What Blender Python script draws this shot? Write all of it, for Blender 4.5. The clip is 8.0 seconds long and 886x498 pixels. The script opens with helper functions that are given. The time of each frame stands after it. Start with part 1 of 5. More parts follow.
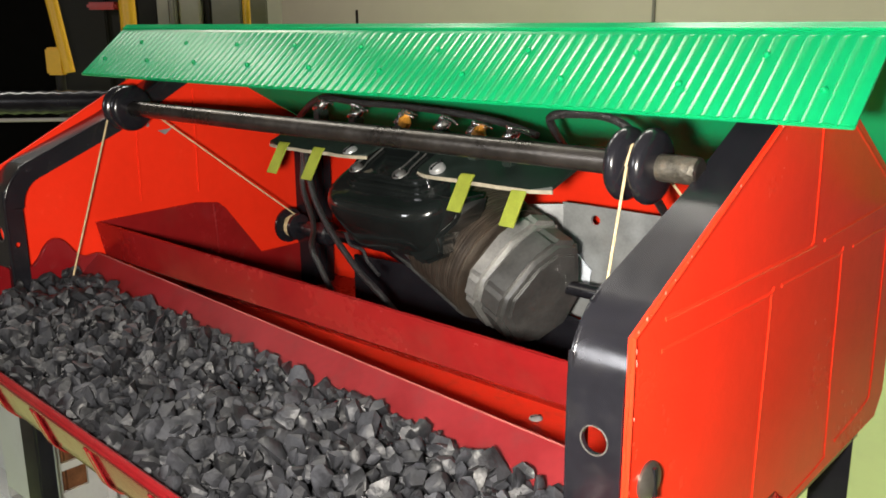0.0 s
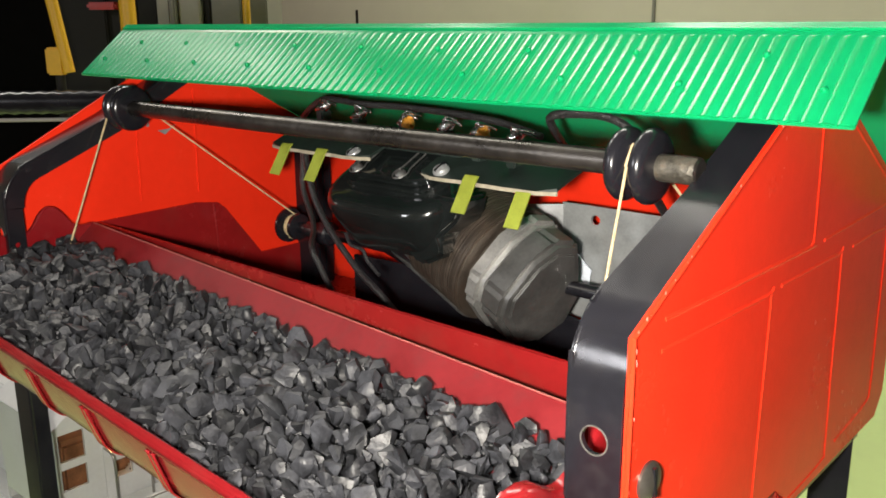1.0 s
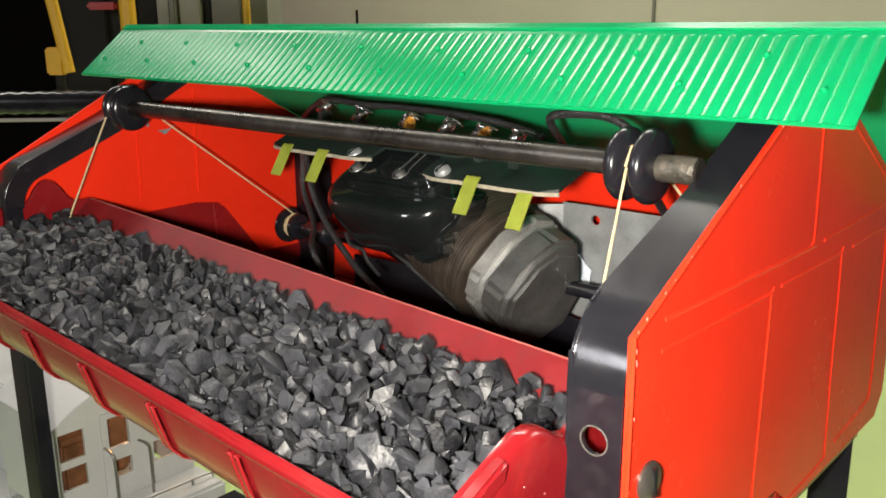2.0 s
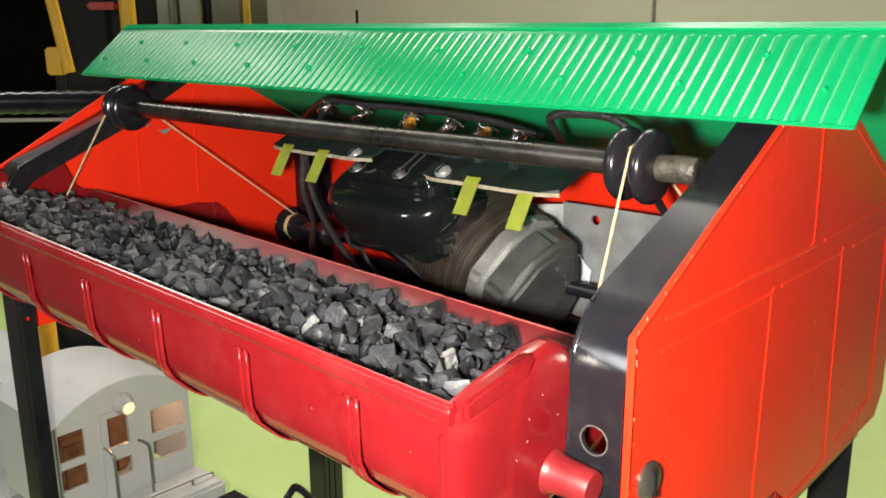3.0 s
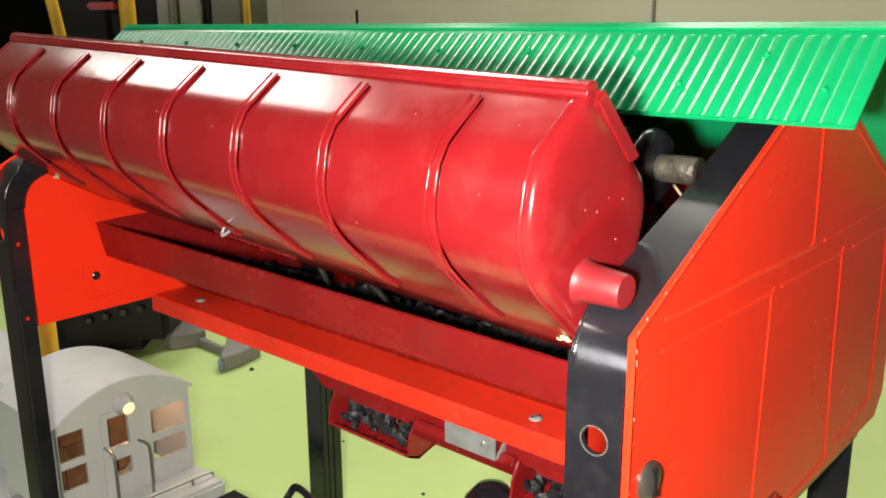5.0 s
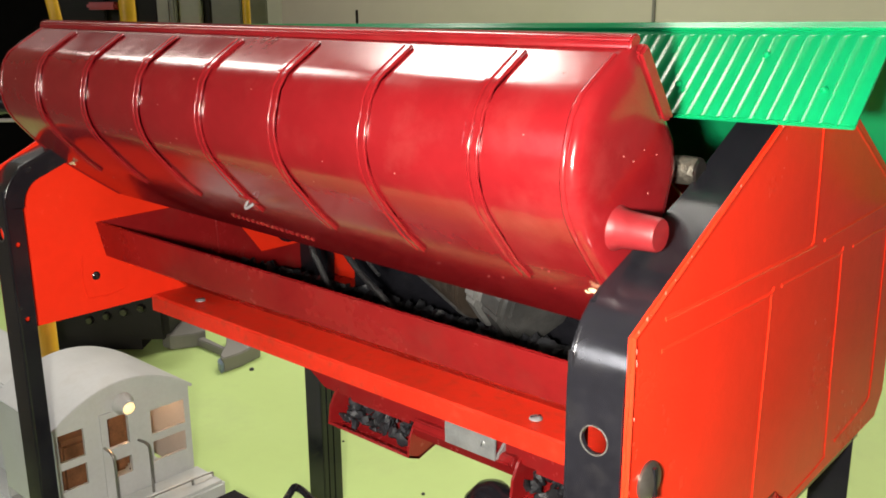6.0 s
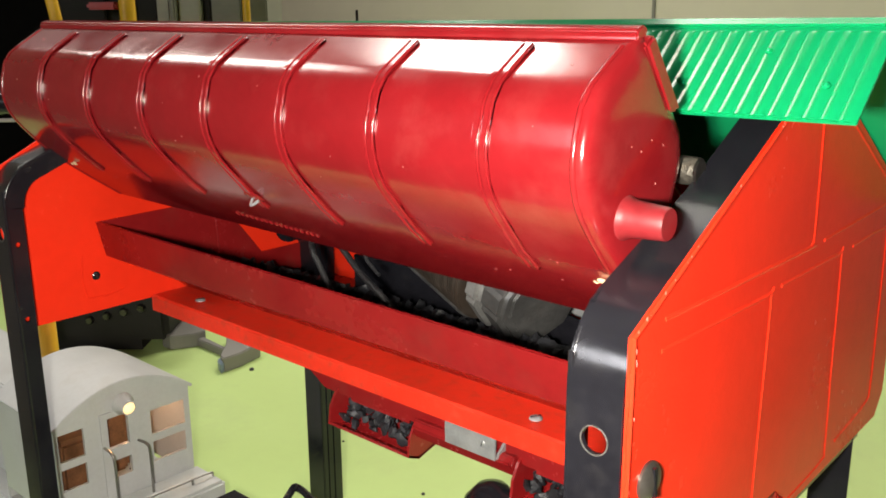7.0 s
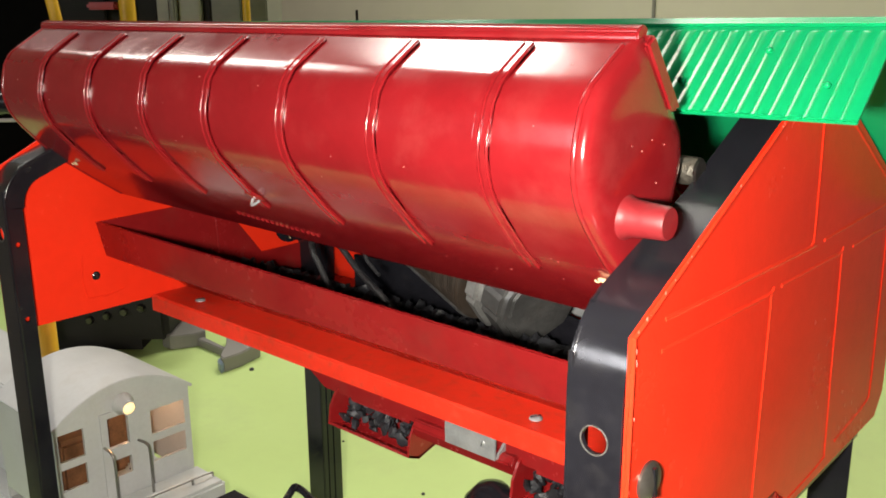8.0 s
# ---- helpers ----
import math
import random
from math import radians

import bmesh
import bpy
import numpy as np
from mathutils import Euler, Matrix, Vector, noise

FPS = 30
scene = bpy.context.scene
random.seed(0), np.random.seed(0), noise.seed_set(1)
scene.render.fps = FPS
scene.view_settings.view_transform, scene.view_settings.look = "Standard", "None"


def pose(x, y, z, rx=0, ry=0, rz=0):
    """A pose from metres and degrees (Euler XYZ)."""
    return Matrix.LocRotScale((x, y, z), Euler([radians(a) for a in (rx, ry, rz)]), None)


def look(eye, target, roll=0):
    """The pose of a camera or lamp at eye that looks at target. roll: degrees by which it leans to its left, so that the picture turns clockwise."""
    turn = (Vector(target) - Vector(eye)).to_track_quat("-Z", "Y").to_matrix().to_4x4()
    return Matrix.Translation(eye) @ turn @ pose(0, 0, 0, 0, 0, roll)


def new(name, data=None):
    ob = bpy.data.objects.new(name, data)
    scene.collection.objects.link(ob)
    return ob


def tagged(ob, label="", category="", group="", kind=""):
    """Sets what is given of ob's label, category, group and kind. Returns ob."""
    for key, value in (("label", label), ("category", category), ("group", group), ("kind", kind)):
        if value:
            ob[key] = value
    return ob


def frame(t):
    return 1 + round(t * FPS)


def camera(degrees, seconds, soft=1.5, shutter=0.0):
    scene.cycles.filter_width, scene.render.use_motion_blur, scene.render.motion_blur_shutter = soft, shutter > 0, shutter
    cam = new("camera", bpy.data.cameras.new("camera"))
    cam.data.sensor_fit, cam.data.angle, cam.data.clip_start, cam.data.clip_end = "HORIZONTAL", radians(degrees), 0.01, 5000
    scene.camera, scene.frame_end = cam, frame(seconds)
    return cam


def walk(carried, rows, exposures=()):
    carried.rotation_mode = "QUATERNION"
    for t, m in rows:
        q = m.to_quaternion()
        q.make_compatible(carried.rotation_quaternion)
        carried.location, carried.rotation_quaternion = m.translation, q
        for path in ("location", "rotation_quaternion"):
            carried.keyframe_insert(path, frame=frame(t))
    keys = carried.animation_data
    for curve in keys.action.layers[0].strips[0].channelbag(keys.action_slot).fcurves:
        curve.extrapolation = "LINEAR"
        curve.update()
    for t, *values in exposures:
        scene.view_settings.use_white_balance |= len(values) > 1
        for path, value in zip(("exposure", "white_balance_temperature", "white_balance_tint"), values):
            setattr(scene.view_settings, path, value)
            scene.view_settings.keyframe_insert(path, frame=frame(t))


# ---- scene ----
# Everything below is laid out in one drawing unit of K metres: x along the loader, y into its depth, z up from the table.
K = 0.8
Z0 = 0.235
EYE = (0.0851 * K, -0.1536 * K, (0.0807 + Z0) * K)
YAW, PITCH = radians(-41.653), radians(-14.403)
AIM = (EYE[0] + math.sin(YAW) * math.cos(PITCH), EYE[1] + math.cos(YAW) * math.cos(PITCH), EYE[2] + math.sin(PITCH))
cam = camera(52.91, 8.0, soft=1.7)
walk(cam, [(0.0, look(EYE, AIM, -0.39)), (8.0, look(EYE, AIM, -0.39))])


# ---- world and lights ----
world = bpy.data.worlds.new("world")
scene.world = world
world.use_nodes = True
world.node_tree.nodes["Background"].inputs["Color"].default_value = (0.9, 0.93, 1.0, 1)
world.node_tree.nodes["Background"].inputs["Strength"].default_value = 0.03


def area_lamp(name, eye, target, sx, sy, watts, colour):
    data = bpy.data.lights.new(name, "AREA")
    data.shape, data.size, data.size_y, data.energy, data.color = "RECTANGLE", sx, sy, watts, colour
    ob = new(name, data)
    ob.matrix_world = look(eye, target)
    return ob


# the torch beside the lens, the ceiling panels of the room, a lamp at its side and an added fill
area_lamp("torch", (EYE[0] - 0.0198, EYE[1] - 0.0048, EYE[2] - 0.0105), (-0.06, 0.04, 0.175), 0.012, 0.012, 1.48, (1.0, 0.93, 0.82))
area_lamp("ceiling_panel_or_fill", (-1.10, 0.46, 1.45), (-0.1, 0.05, 0.25), 0.32, 0.28, 9.0, (1.0, 0.95, 0.86))
area_lamp("ceiling_panel_or_fill", (-1.55, 0.14, 1.24), (-0.1, 0.05, 0.25), 0.22, 0.50, 6.5, (1.0, 0.95, 0.86))
area_lamp("ceiling_panel_or_fill", (-0.62, 0.50, 1.50), (-0.05, 0.05, 0.22), 0.3, 0.3, 0.2, (1.0, 0.95, 0.86))
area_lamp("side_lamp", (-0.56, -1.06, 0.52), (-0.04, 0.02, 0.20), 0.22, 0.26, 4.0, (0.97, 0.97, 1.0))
# added fill that brightens the rear wall and table, no known source
area_lamp("ceiling_panel_or_fill", (-0.30, 1.12, 1.55), (-0.34, 1.2, 0.0), 1.2, 0.2, 20, (1.0, 0.95, 0.86))
scene.view_settings.exposure = 0.0


# ---- materials ----
def material(name, colour, rough=0.4, metal=0.0, vary=0.12, scale=60.0, bump=0.0, bump_scale=400.0, coat=0.0, spec=0.5,
             dirt=None, dirt_amount=0.0, dirt_scale=25.0, rough_vary=0.12, glow=None, glow_power=0.0, piece=0.0, sss=0.0):
    """A surface with tone variation at two scales, uneven gloss, fine relief and shapes of dirt."""
    m = bpy.data.materials.new(name)
    m.use_nodes = True
    nt = m.node_tree
    n, l = nt.nodes, nt.links
    b = n["Principled BSDF"]
    b.inputs["Metallic"].default_value = metal
    b.inputs["Specular IOR Level"].default_value = spec
    b.inputs["Coat Weight"].default_value = coat
    b.inputs["Coat Roughness"].default_value = 0.08
    if sss:
        b.inputs["Subsurface Weight"].default_value = sss
        b.inputs["Subsurface Radius"].default_value = (0.002, 0.004, 0.002)
        b.inputs["Subsurface Scale"].default_value = 0.5
    co = n.new("ShaderNodeTexCoord")
    big = n.new("ShaderNodeTexNoise")
    big.inputs["Scale"].default_value, big.inputs["Detail"].default_value = scale, 6
    fine = n.new("ShaderNodeTexNoise")
    fine.inputs["Scale"].default_value, fine.inputs["Detail"].default_value = scale * 9, 3
    for t in (big, fine):
        l.new(co.outputs["Object"], t.inputs["Vector"])
    add = n.new("ShaderNodeMath")
    add.operation = "MULTIPLY_ADD"
    l.new(fine.outputs["Fac"], add.inputs[0])
    add.inputs[1].default_value = 0.4
    l.new(big.outputs["Fac"], add.inputs[2])
    rng = n.new("ShaderNodeMapRange")
    rng.inputs["From Min"].default_value, rng.inputs["From Max"].default_value = 0.45, 0.95
    rng.inputs["To Min"].default_value, rng.inputs["To Max"].default_value = 1 - vary, 1 + vary
    l.new(add.outputs[0], rng.inputs["Value"])
    tone = rng.outputs["Result"]
    if piece:
        info = n.new("ShaderNodeNewGeometry")
        pr = n.new("ShaderNodeMapRange")
        pr.inputs["To Min"].default_value, pr.inputs["To Max"].default_value = 1 - piece, 1 + piece
        l.new(info.outputs["Random Per Island"], pr.inputs["Value"])
        mu = n.new("ShaderNodeMath")
        mu.operation = "MULTIPLY"
        l.new(tone, mu.inputs[0])
        l.new(pr.outputs["Result"], mu.inputs[1])
        tone = mu.outputs[0]
    col = n.new("ShaderNodeVectorMath")
    col.operation = "SCALE"
    col.inputs[0].default_value = colour
    l.new(tone, col.inputs["Scale"])
    out = col.outputs["Vector"]
    if dirt:
        dn = n.new("ShaderNodeTexNoise")
        dn.inputs["Scale"].default_value, dn.inputs["Detail"].default_value = dirt_scale, 8
        dn.inputs["Roughness"].default_value = 0.65
        l.new(co.outputs["Object"], dn.inputs["Vector"])
        dr = n.new("ShaderNodeMapRange")
        dr.inputs["From Min"].default_value, dr.inputs["From Max"].default_value = 0.52, 0.72
        dr.inputs["To Max"].default_value = dirt_amount
        l.new(dn.outputs["Fac"], dr.inputs["Value"])
        mix = n.new("ShaderNodeMix")
        mix.data_type = "RGBA"
        l.new(dr.outputs["Result"], mix.inputs["Factor"])
        l.new(out, mix.inputs["A"])
        mix.inputs["B"].default_value = (*dirt, 1)
        out = mix.outputs["Result"]
    l.new(out, b.inputs["Base Color"])
    rr = n.new("ShaderNodeMapRange")
    rr.inputs["From Min"].default_value, rr.inputs["From Max"].default_value = 0.35, 0.9
    rr.inputs["To Min"].default_value, rr.inputs["To Max"].default_value = max(0.02, rough - rough_vary), min(1, rough + rough_vary)
    l.new(add.outputs[0], rr.inputs["Value"])
    l.new(rr.outputs["Result"], b.inputs["Roughness"])
    if bump:
        bn = n.new("ShaderNodeTexNoise")
        bn.inputs["Scale"].default_value, bn.inputs["Detail"].default_value = bump_scale, 4
        l.new(co.outputs["Object"], bn.inputs["Vector"])
        bp = n.new("ShaderNodeBump")
        bp.inputs["Strength"].default_value, bp.inputs["Distance"].default_value = bump, 0.001
        l.new(bn.outputs["Fac"], bp.inputs["Height"])
        l.new(bp.outputs["Normal"], b.inputs["Normal"])
    if glow:
        b.inputs["Emission Color"].default_value = (*glow, 1)
        b.inputs["Emission Strength"].default_value = glow_power
    return m


RED = material("red_enamel", (0.80, 0.030, 0.010), 0.22, vary=0.07, scale=30, bump=0.05, bump_scale=900, spec=0.12, dirt=(0.60, 0.04, 0.015), dirt_amount=0.25, dirt_scale=30, rough_vary=0.06)
RAIL = material("worn_red_enamel", (0.66, 0.030, 0.012), 0.34, vary=0.16, scale=45, bump=0.12, bump_scale=1400, spec=0.45, dirt=(0.36, 0.06, 0.03), dirt_amount=0.55, dirt_scale=260, rough_vary=0.1)
MAROON = material("dark_red_plastic", (0.186, 0.0075, 0.0100), 0.15, vary=0.12, scale=40, bump=0.04, bump_scale=150, spec=0.6, dirt=(0.25, 0.036, 0.033), dirt_amount=0.35, dirt_scale=55, rough_vary=0.07)
ENAMEL = material("dark_red_enamel", (0.22, 0.009, 0.010), 0.2, vary=0.15, scale=40, bump=0.04, bump_scale=500, spec=0.45, dirt=(0.16, 0.04, 0.03), dirt_amount=0.3, dirt_scale=50)
SCUFFED = material("scuffed_dark_red_plastic", (0.175, 0.010, 0.013), 0.42, vary=0.2, scale=60, bump=0.06, bump_scale=300, spec=0.4, dirt=(0.10, 0.03, 0.03), dirt_amount=0.4, dirt_scale=90)
CHIP = material("chipped_pale_plastic", (0.34, 0.08, 0.07), 0.6, vary=0.2, scale=300)
GREEN = material("green_plastic", (0.004, 0.29, 0.10), 0.16, vary=0.06, scale=40, spec=0.15, sss=0.12, rough_vary=0.05)
# same roof plastic, matt and lighter so its underside reads as lit
LIT_MATT_GREEN = material("matt_green_plastic_lit", (0.004, 0.36, 0.13), 0.6, vary=0.06, scale=40, spec=0.15, sss=0.12)
BLACK = material("black_enamel", (0.010, 0.010, 0.013), 0.19, vary=0.3, scale=50, bump=0.02, bump_scale=300, spec=0.5, dirt=(0.05, 0.047, 0.045), dirt_amount=0.15, dirt_scale=110, rough_vary=0.05)
STEEL = material("dull_steel_rod", (0.10, 0.092, 0.085), 0.28, metal=0.9, vary=0.4, scale=70, bump=0.08, bump_scale=900, dirt=(0.13, 0.11, 0.08), dirt_amount=0.35, dirt_scale=60)
ZINC = material("grey_zinc_casting", (0.19, 0.19, 0.187), 0.38, metal=0.75, vary=0.25, scale=90, bump=0.15, bump_scale=900, dirt=(0.2, 0.19, 0.17), dirt_amount=0.5, dirt_scale=60)
SHEET = material("galvanised_sheet", (0.36, 0.375, 0.385), 0.38, metal=0.45, vary=0.2, scale=120, dirt=(0.3, 0.28, 0.24), dirt_amount=0.4, dirt_scale=50)
COAL = material("coal", (0.021, 0.022, 0.026), 0.46, vary=0.6, scale=250, bump=0.6, bump_scale=700, piece=0.5, spec=0.5, rough_vary=0.12)
CORD = material("cotton_string", (0.56, 0.44, 0.25), 0.85, vary=0.2, scale=900, bump=0.5, bump_scale=3000)
TABLE = material("pale_green_painted_board", (0.50, 0.66, 0.24), 0.45, vary=0.05, scale=9, bump=0.05, bump_scale=300, dirt=(0.35, 0.42, 0.2), dirt_amount=0.25, dirt_scale=18)
WALL = material("beige_painted_wall", (0.62, 0.57, 0.48), 0.7, vary=0.04, scale=4, bump=0.1, bump_scale=200)
DARK = material("black_cloth_backdrop", (0.004, 0.0035, 0.0035), 0.9, vary=0.4, scale=12, spec=0.05)
YELLOW = material("yellow_painted_steel", (0.72, 0.40, 0.02), 0.4, vary=0.1, scale=40)
LOCO = material("grey_locomotive_plastic", (0.46, 0.475, 0.47), 0.45, vary=0.08, scale=60, bump=0.08, bump_scale=900, dirt=(0.33, 0.32, 0.28), dirt_amount=0.35, dirt_scale=60)
BAKELITE = material("black_bakelite", (0.008, 0.010, 0.010), 0.09, vary=0.3, scale=60, coat=0.5)


# ---- building blocks ----
BASE = {}


def thing(name, base, label, category, group="", kind=""):
    """An empty at the base of a thing; its parts are given in drawing units of the whole place."""
    ob = new(name)
    ob.empty_display_size = 0.01
    ob.location = (base[0] * K, base[1] * K, (base[2] + Z0) * K)
    BASE[ob.name] = Vector(base)
    return tagged(ob, label, category, group, kind)


def mesh_of(name, bm, mat, base, smooth=35):
    bmesh.ops.recalc_face_normals(bm, faces=bm.faces[:])
    for v in bm.verts:
        v.co = (v.co - base) * K
    me = bpy.data.meshes.new(name)
    bm.to_mesh(me)
    bm.free()
    me.materials.append(mat)
    if smooth:
        for p in me.polygons:
            p.use_smooth = True
        me.set_sharp_from_angle(angle=radians(smooth))
    return me


def part(name, bm, mat, parent, label="", smooth=35):
    """One mesh object under a thing, or under a part of it."""
    base = BASE[parent.name]
    ob = new(name, mesh_of(name, bm, mat, base, smooth))
    ob.parent = parent
    BASE[ob.name] = base
    return tagged(ob, label)


def single(name, bm, mat, base, label, category="", group="", kind="", smooth=35):
    """A thing that is one mesh."""
    base = Vector(base)
    ob = new(name, mesh_of(name, bm, mat, base, smooth))
    ob.location = (base.x * K, base.y * K, (base.z + Z0) * K)
    BASE[ob.name] = base
    return tagged(ob, label, category, group, kind)


def bevelled(bm, width, segments=2):
    if width:
        bmesh.ops.bevel(bm, geom=bm.edges[:], offset=width, segments=segments, affect="EDGES", clamp_overlap=True)
    return bm


def box(x0, x1, y0, y1, z0, z1, bevel=0.0, bm=None):
    b = bmesh.new()
    vs = [b.verts.new((x, y, z)) for x in (x0, x1) for y in (y0, y1) for z in (z0, z1)]
    for q in ((0, 1, 3, 2), (4, 6, 7, 5), (0, 4, 5, 1), (2, 3, 7, 6), (0, 2, 6, 4), (1, 5, 7, 3)):
        b.faces.new([vs[i] for i in q])
    bmesh.ops.recalc_face_normals(b, faces=b.faces[:])
    bevelled(b, bevel)
    return merged(bm, b)


def merged(bm, b):
    if bm is None:
        return b
    me = bpy.data.meshes.new("tmp")
    b.to_mesh(me)
    b.free()
    bm.from_mesh(me)
    bpy.data.meshes.remove(me)
    return bm


def prism(profile, x0, x1, bevel=0.0, bm=None, axis="x"):
    """A closed outline in y, z drawn out along x (or in x, z along y; or in x, y along z)."""
    b = bmesh.new()
    put = {"x": lambda p, a: (a, p[0], p[1]), "y": lambda p, a: (p[0], a, p[1]), "z": lambda p, a: (p[0], p[1], a)}[axis]
    rings = [[b.verts.new(put(p, a)) for p in profile] for a in (x0, x1)]
    b.faces.new(rings[0][::-1])
    b.faces.new(rings[1])
    n = len(profile)
    for i in range(n):
        b.faces.new((rings[0][i], rings[0][(i + 1) % n], rings[1][(i + 1) % n], rings[1][i]))
    bmesh.ops.recalc_face_normals(b, faces=b.faces[:])
    bevelled(b, bevel)
    return merged(bm, b)


def normals2(line):
    out = []
    for i in range(len(line)):
        a, c = line[max(0, i - 1)], line[min(len(line) - 1, i + 1)]
        d = Vector((c[0] - a[0], c[1] - a[1])).normalized()
        out.append(Vector((-d.y, d.x)))
    return out


def offset_line(line, d):
    return [(p[0] + n.x * d, p[1] + n.y * d) for p, n in zip(line, normals2(line))]


def strip(line, d):
    """The closed outline of a bent sheet of thickness d along a line."""
    return list(line) + offset_line(line, d)[::-1]


def arc(cx, cz, r, a0, a1, n):
    return [(cx + r * math.cos(radians(a0 + (a1 - a0) * i / n)), cz + r * math.sin(radians(a0 + (a1 - a0) * i / n))) for i in range(n + 1)]


def lathe(p0, p1, steps, seg=24, bm=None):
    """A turned shape about the line p0-p1; steps are (share of the length, radius)."""
    b = bmesh.new()
    p0, p1 = Vector(p0), Vector(p1)
    d = p1 - p0
    q = d.to_track_quat("Z", "Y")
    rings = []
    for s, r in steps:
        rings.append([b.verts.new(p0 + d * s + q @ Vector((r * math.cos(2 * math.pi * i / seg), r * math.sin(2 * math.pi * i / seg), 0))) for i in range(seg)])
    b.faces.new(rings[0][::-1])
    b.faces.new(rings[-1])
    for a, c in zip(rings, rings[1:]):
        for i in range(seg):
            b.faces.new((a[i], a[(i + 1) % seg], c[(i + 1) % seg], c[i]))
    bmesh.ops.recalc_face_normals(b, faces=b.faces[:])
    return merged(bm, b)


def rod(p0, p1, r, seg=16, bm=None, round_end=0.12):
    e = min(0.5, round_end * r / max(1e-6, (Vector(p1) - Vector(p0)).length))
    return lathe(p0, p1, [(0, r * 0.88), (e, r), (1 - e, r), (1, r * 0.88)], seg, bm)


def cable(points, r, seg=8, bm=None, smooth=6):
    """A round wire through points, rounded by a Catmull-Rom curve."""
    pts = [Vector(p) for p in points]
    line = []
    for i in range(len(pts) - 1):
        a, b0, c, d = pts[max(0, i - 1)], pts[i], pts[i + 1], pts[min(len(pts) - 1, i + 2)]
        for k in range(smooth):
            t = k / smooth
            line.append(0.5 * ((2 * b0) + (c - a) * t + (2 * a - 5 * b0 + 4 * c - d) * t * t + (3 * b0 - a - 3 * c + d) * t ** 3))
    line.append(pts[-1])
    b = bmesh.new()
    rings = []
    side = None
    for i, p in enumerate(line):
        along_line = (line[min(len(line) - 1, i + 1)] - line[max(0, i - 1)]).normalized()
        side = along_line.orthogonal().normalized() if side is None else (side - along_line * side.dot(along_line)).normalized()
        other = along_line.cross(side)
        rings.append([b.verts.new(p + side * (r * math.cos(2 * math.pi * j / seg)) + other * (r * math.sin(2 * math.pi * j / seg))) for j in range(seg)])
    b.faces.new(rings[0][::-1])
    b.faces.new(rings[-1])
    for a, c in zip(rings, rings[1:]):
        for i in range(seg):
            b.faces.new((a[i], a[(i + 1) % seg], c[(i + 1) % seg], c[i]))
    return merged(bm, b)


def screw(parent, at, normal, r, mat, name="screw", label="", slot=0.5, dome=0.3):
    """A domed slotted screw head with its foot at a point."""
    n = Vector(normal).normalized()
    p = Vector(at)
    ob = part(name, lathe(p - n * 0.0004, p + n * r * dome, [(0, r), (0.35, r), (0.7, r * 0.85), (0.92, r * 0.5), (1, r * 0.1)], 20), mat, parent, label)
    side = n.orthogonal().normalized()
    side = Matrix.Rotation(slot, 3, n) @ side
    up = n.cross(side)
    b = bmesh.new()
    vs = [b.verts.new(p + n * h + side * s * r * 0.8 + up * t * r * 0.11) for h in (r * dome * 0.55, r * dome * 1.06) for s in (-1, 1) for t in (-1, 1)]
    for q in ((0, 1, 3, 2), (4, 6, 7, 5), (0, 4, 5, 1), (2, 3, 7, 6), (0, 2, 6, 4), (1, 5, 7, 3)):
        b.faces.new([vs[i] for i in q])
    part("slot", b, BLACK, ob)
    return ob


# ---- the room ----
XL, XW, XWR = -0.3171, -0.3016, -0.0155
FLOOR = -Z0


def table():
    t = single("tabletop", box(-1.6, 0.14, -0.06, 1.45, FLOOR - 0.03, FLOOR, 0.002), TABLE, (-0.2, 0.3, FLOOR - 0.03), "pale yellow-green painted board table", "tabletop", kind="structure")
    return t


# unseen sides of the room, darkened to cut reflections and bounce light
DARK_UNSEEN = material("unseen_wall_darkened", (0.06, 0.05, 0.04), 0.7, vary=0.05, scale=4, bump=0.1, bump_scale=200)
DIM_UNSEEN = material("unseen_room_dimmed", (0.20, 0.17, 0.14), 0.7, vary=0.05, scale=4, bump=0.1, bump_scale=200)


def room():
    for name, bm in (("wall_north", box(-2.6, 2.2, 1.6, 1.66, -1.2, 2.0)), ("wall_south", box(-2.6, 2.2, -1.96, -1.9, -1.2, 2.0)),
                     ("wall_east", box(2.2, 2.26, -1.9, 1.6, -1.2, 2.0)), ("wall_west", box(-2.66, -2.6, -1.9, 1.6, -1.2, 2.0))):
        single(name, bm, WALL if name in ("wall_north", "wall_west") else DIM_UNSEEN if name == "wall_south" else DARK_UNSEEN, (0, 0, -1.2), "beige room wall, unseen sides darkened to cut reflections", "wall", kind="structure")
    single("ceiling", box(-2.6, 2.2, -1.9, 1.6, 2.0, 2.05), DIM_UNSEEN, (0, 0, 2.0), "unseen ceiling of the room, dimmed to darken reflections", "ceiling", kind="structure")
    single("floor", box(-2.6, 2.2, -1.9, 1.6, -1.26, -1.2), DIM_UNSEEN, (0, 0, -1.26), "unseen floor of the room, dimmed to cut bounce light", "floor", kind="structure")


table()
room()


# ---- the loader's house ----
SIDE = [(0.0005, -0.0555), (0.0005, 0.0173), (0.0718, 0.0548), (0.1010, 0.0680), (0.1950, 0.0165), (0.1950, -0.0578), (0.1880, -0.0660), (0.1050, -0.0660), (0.0900, -0.0555)]
loader = thing("coal_loader", (-0.16, 0.1, FLOOR), "toy coal loader, red tin house on black steel legs", "coal loader")


def end_wall(x0, x1, out):
    w = part("end_wall", prism(SIDE, x0, x1), RED, loader, smooth=0)
    return w


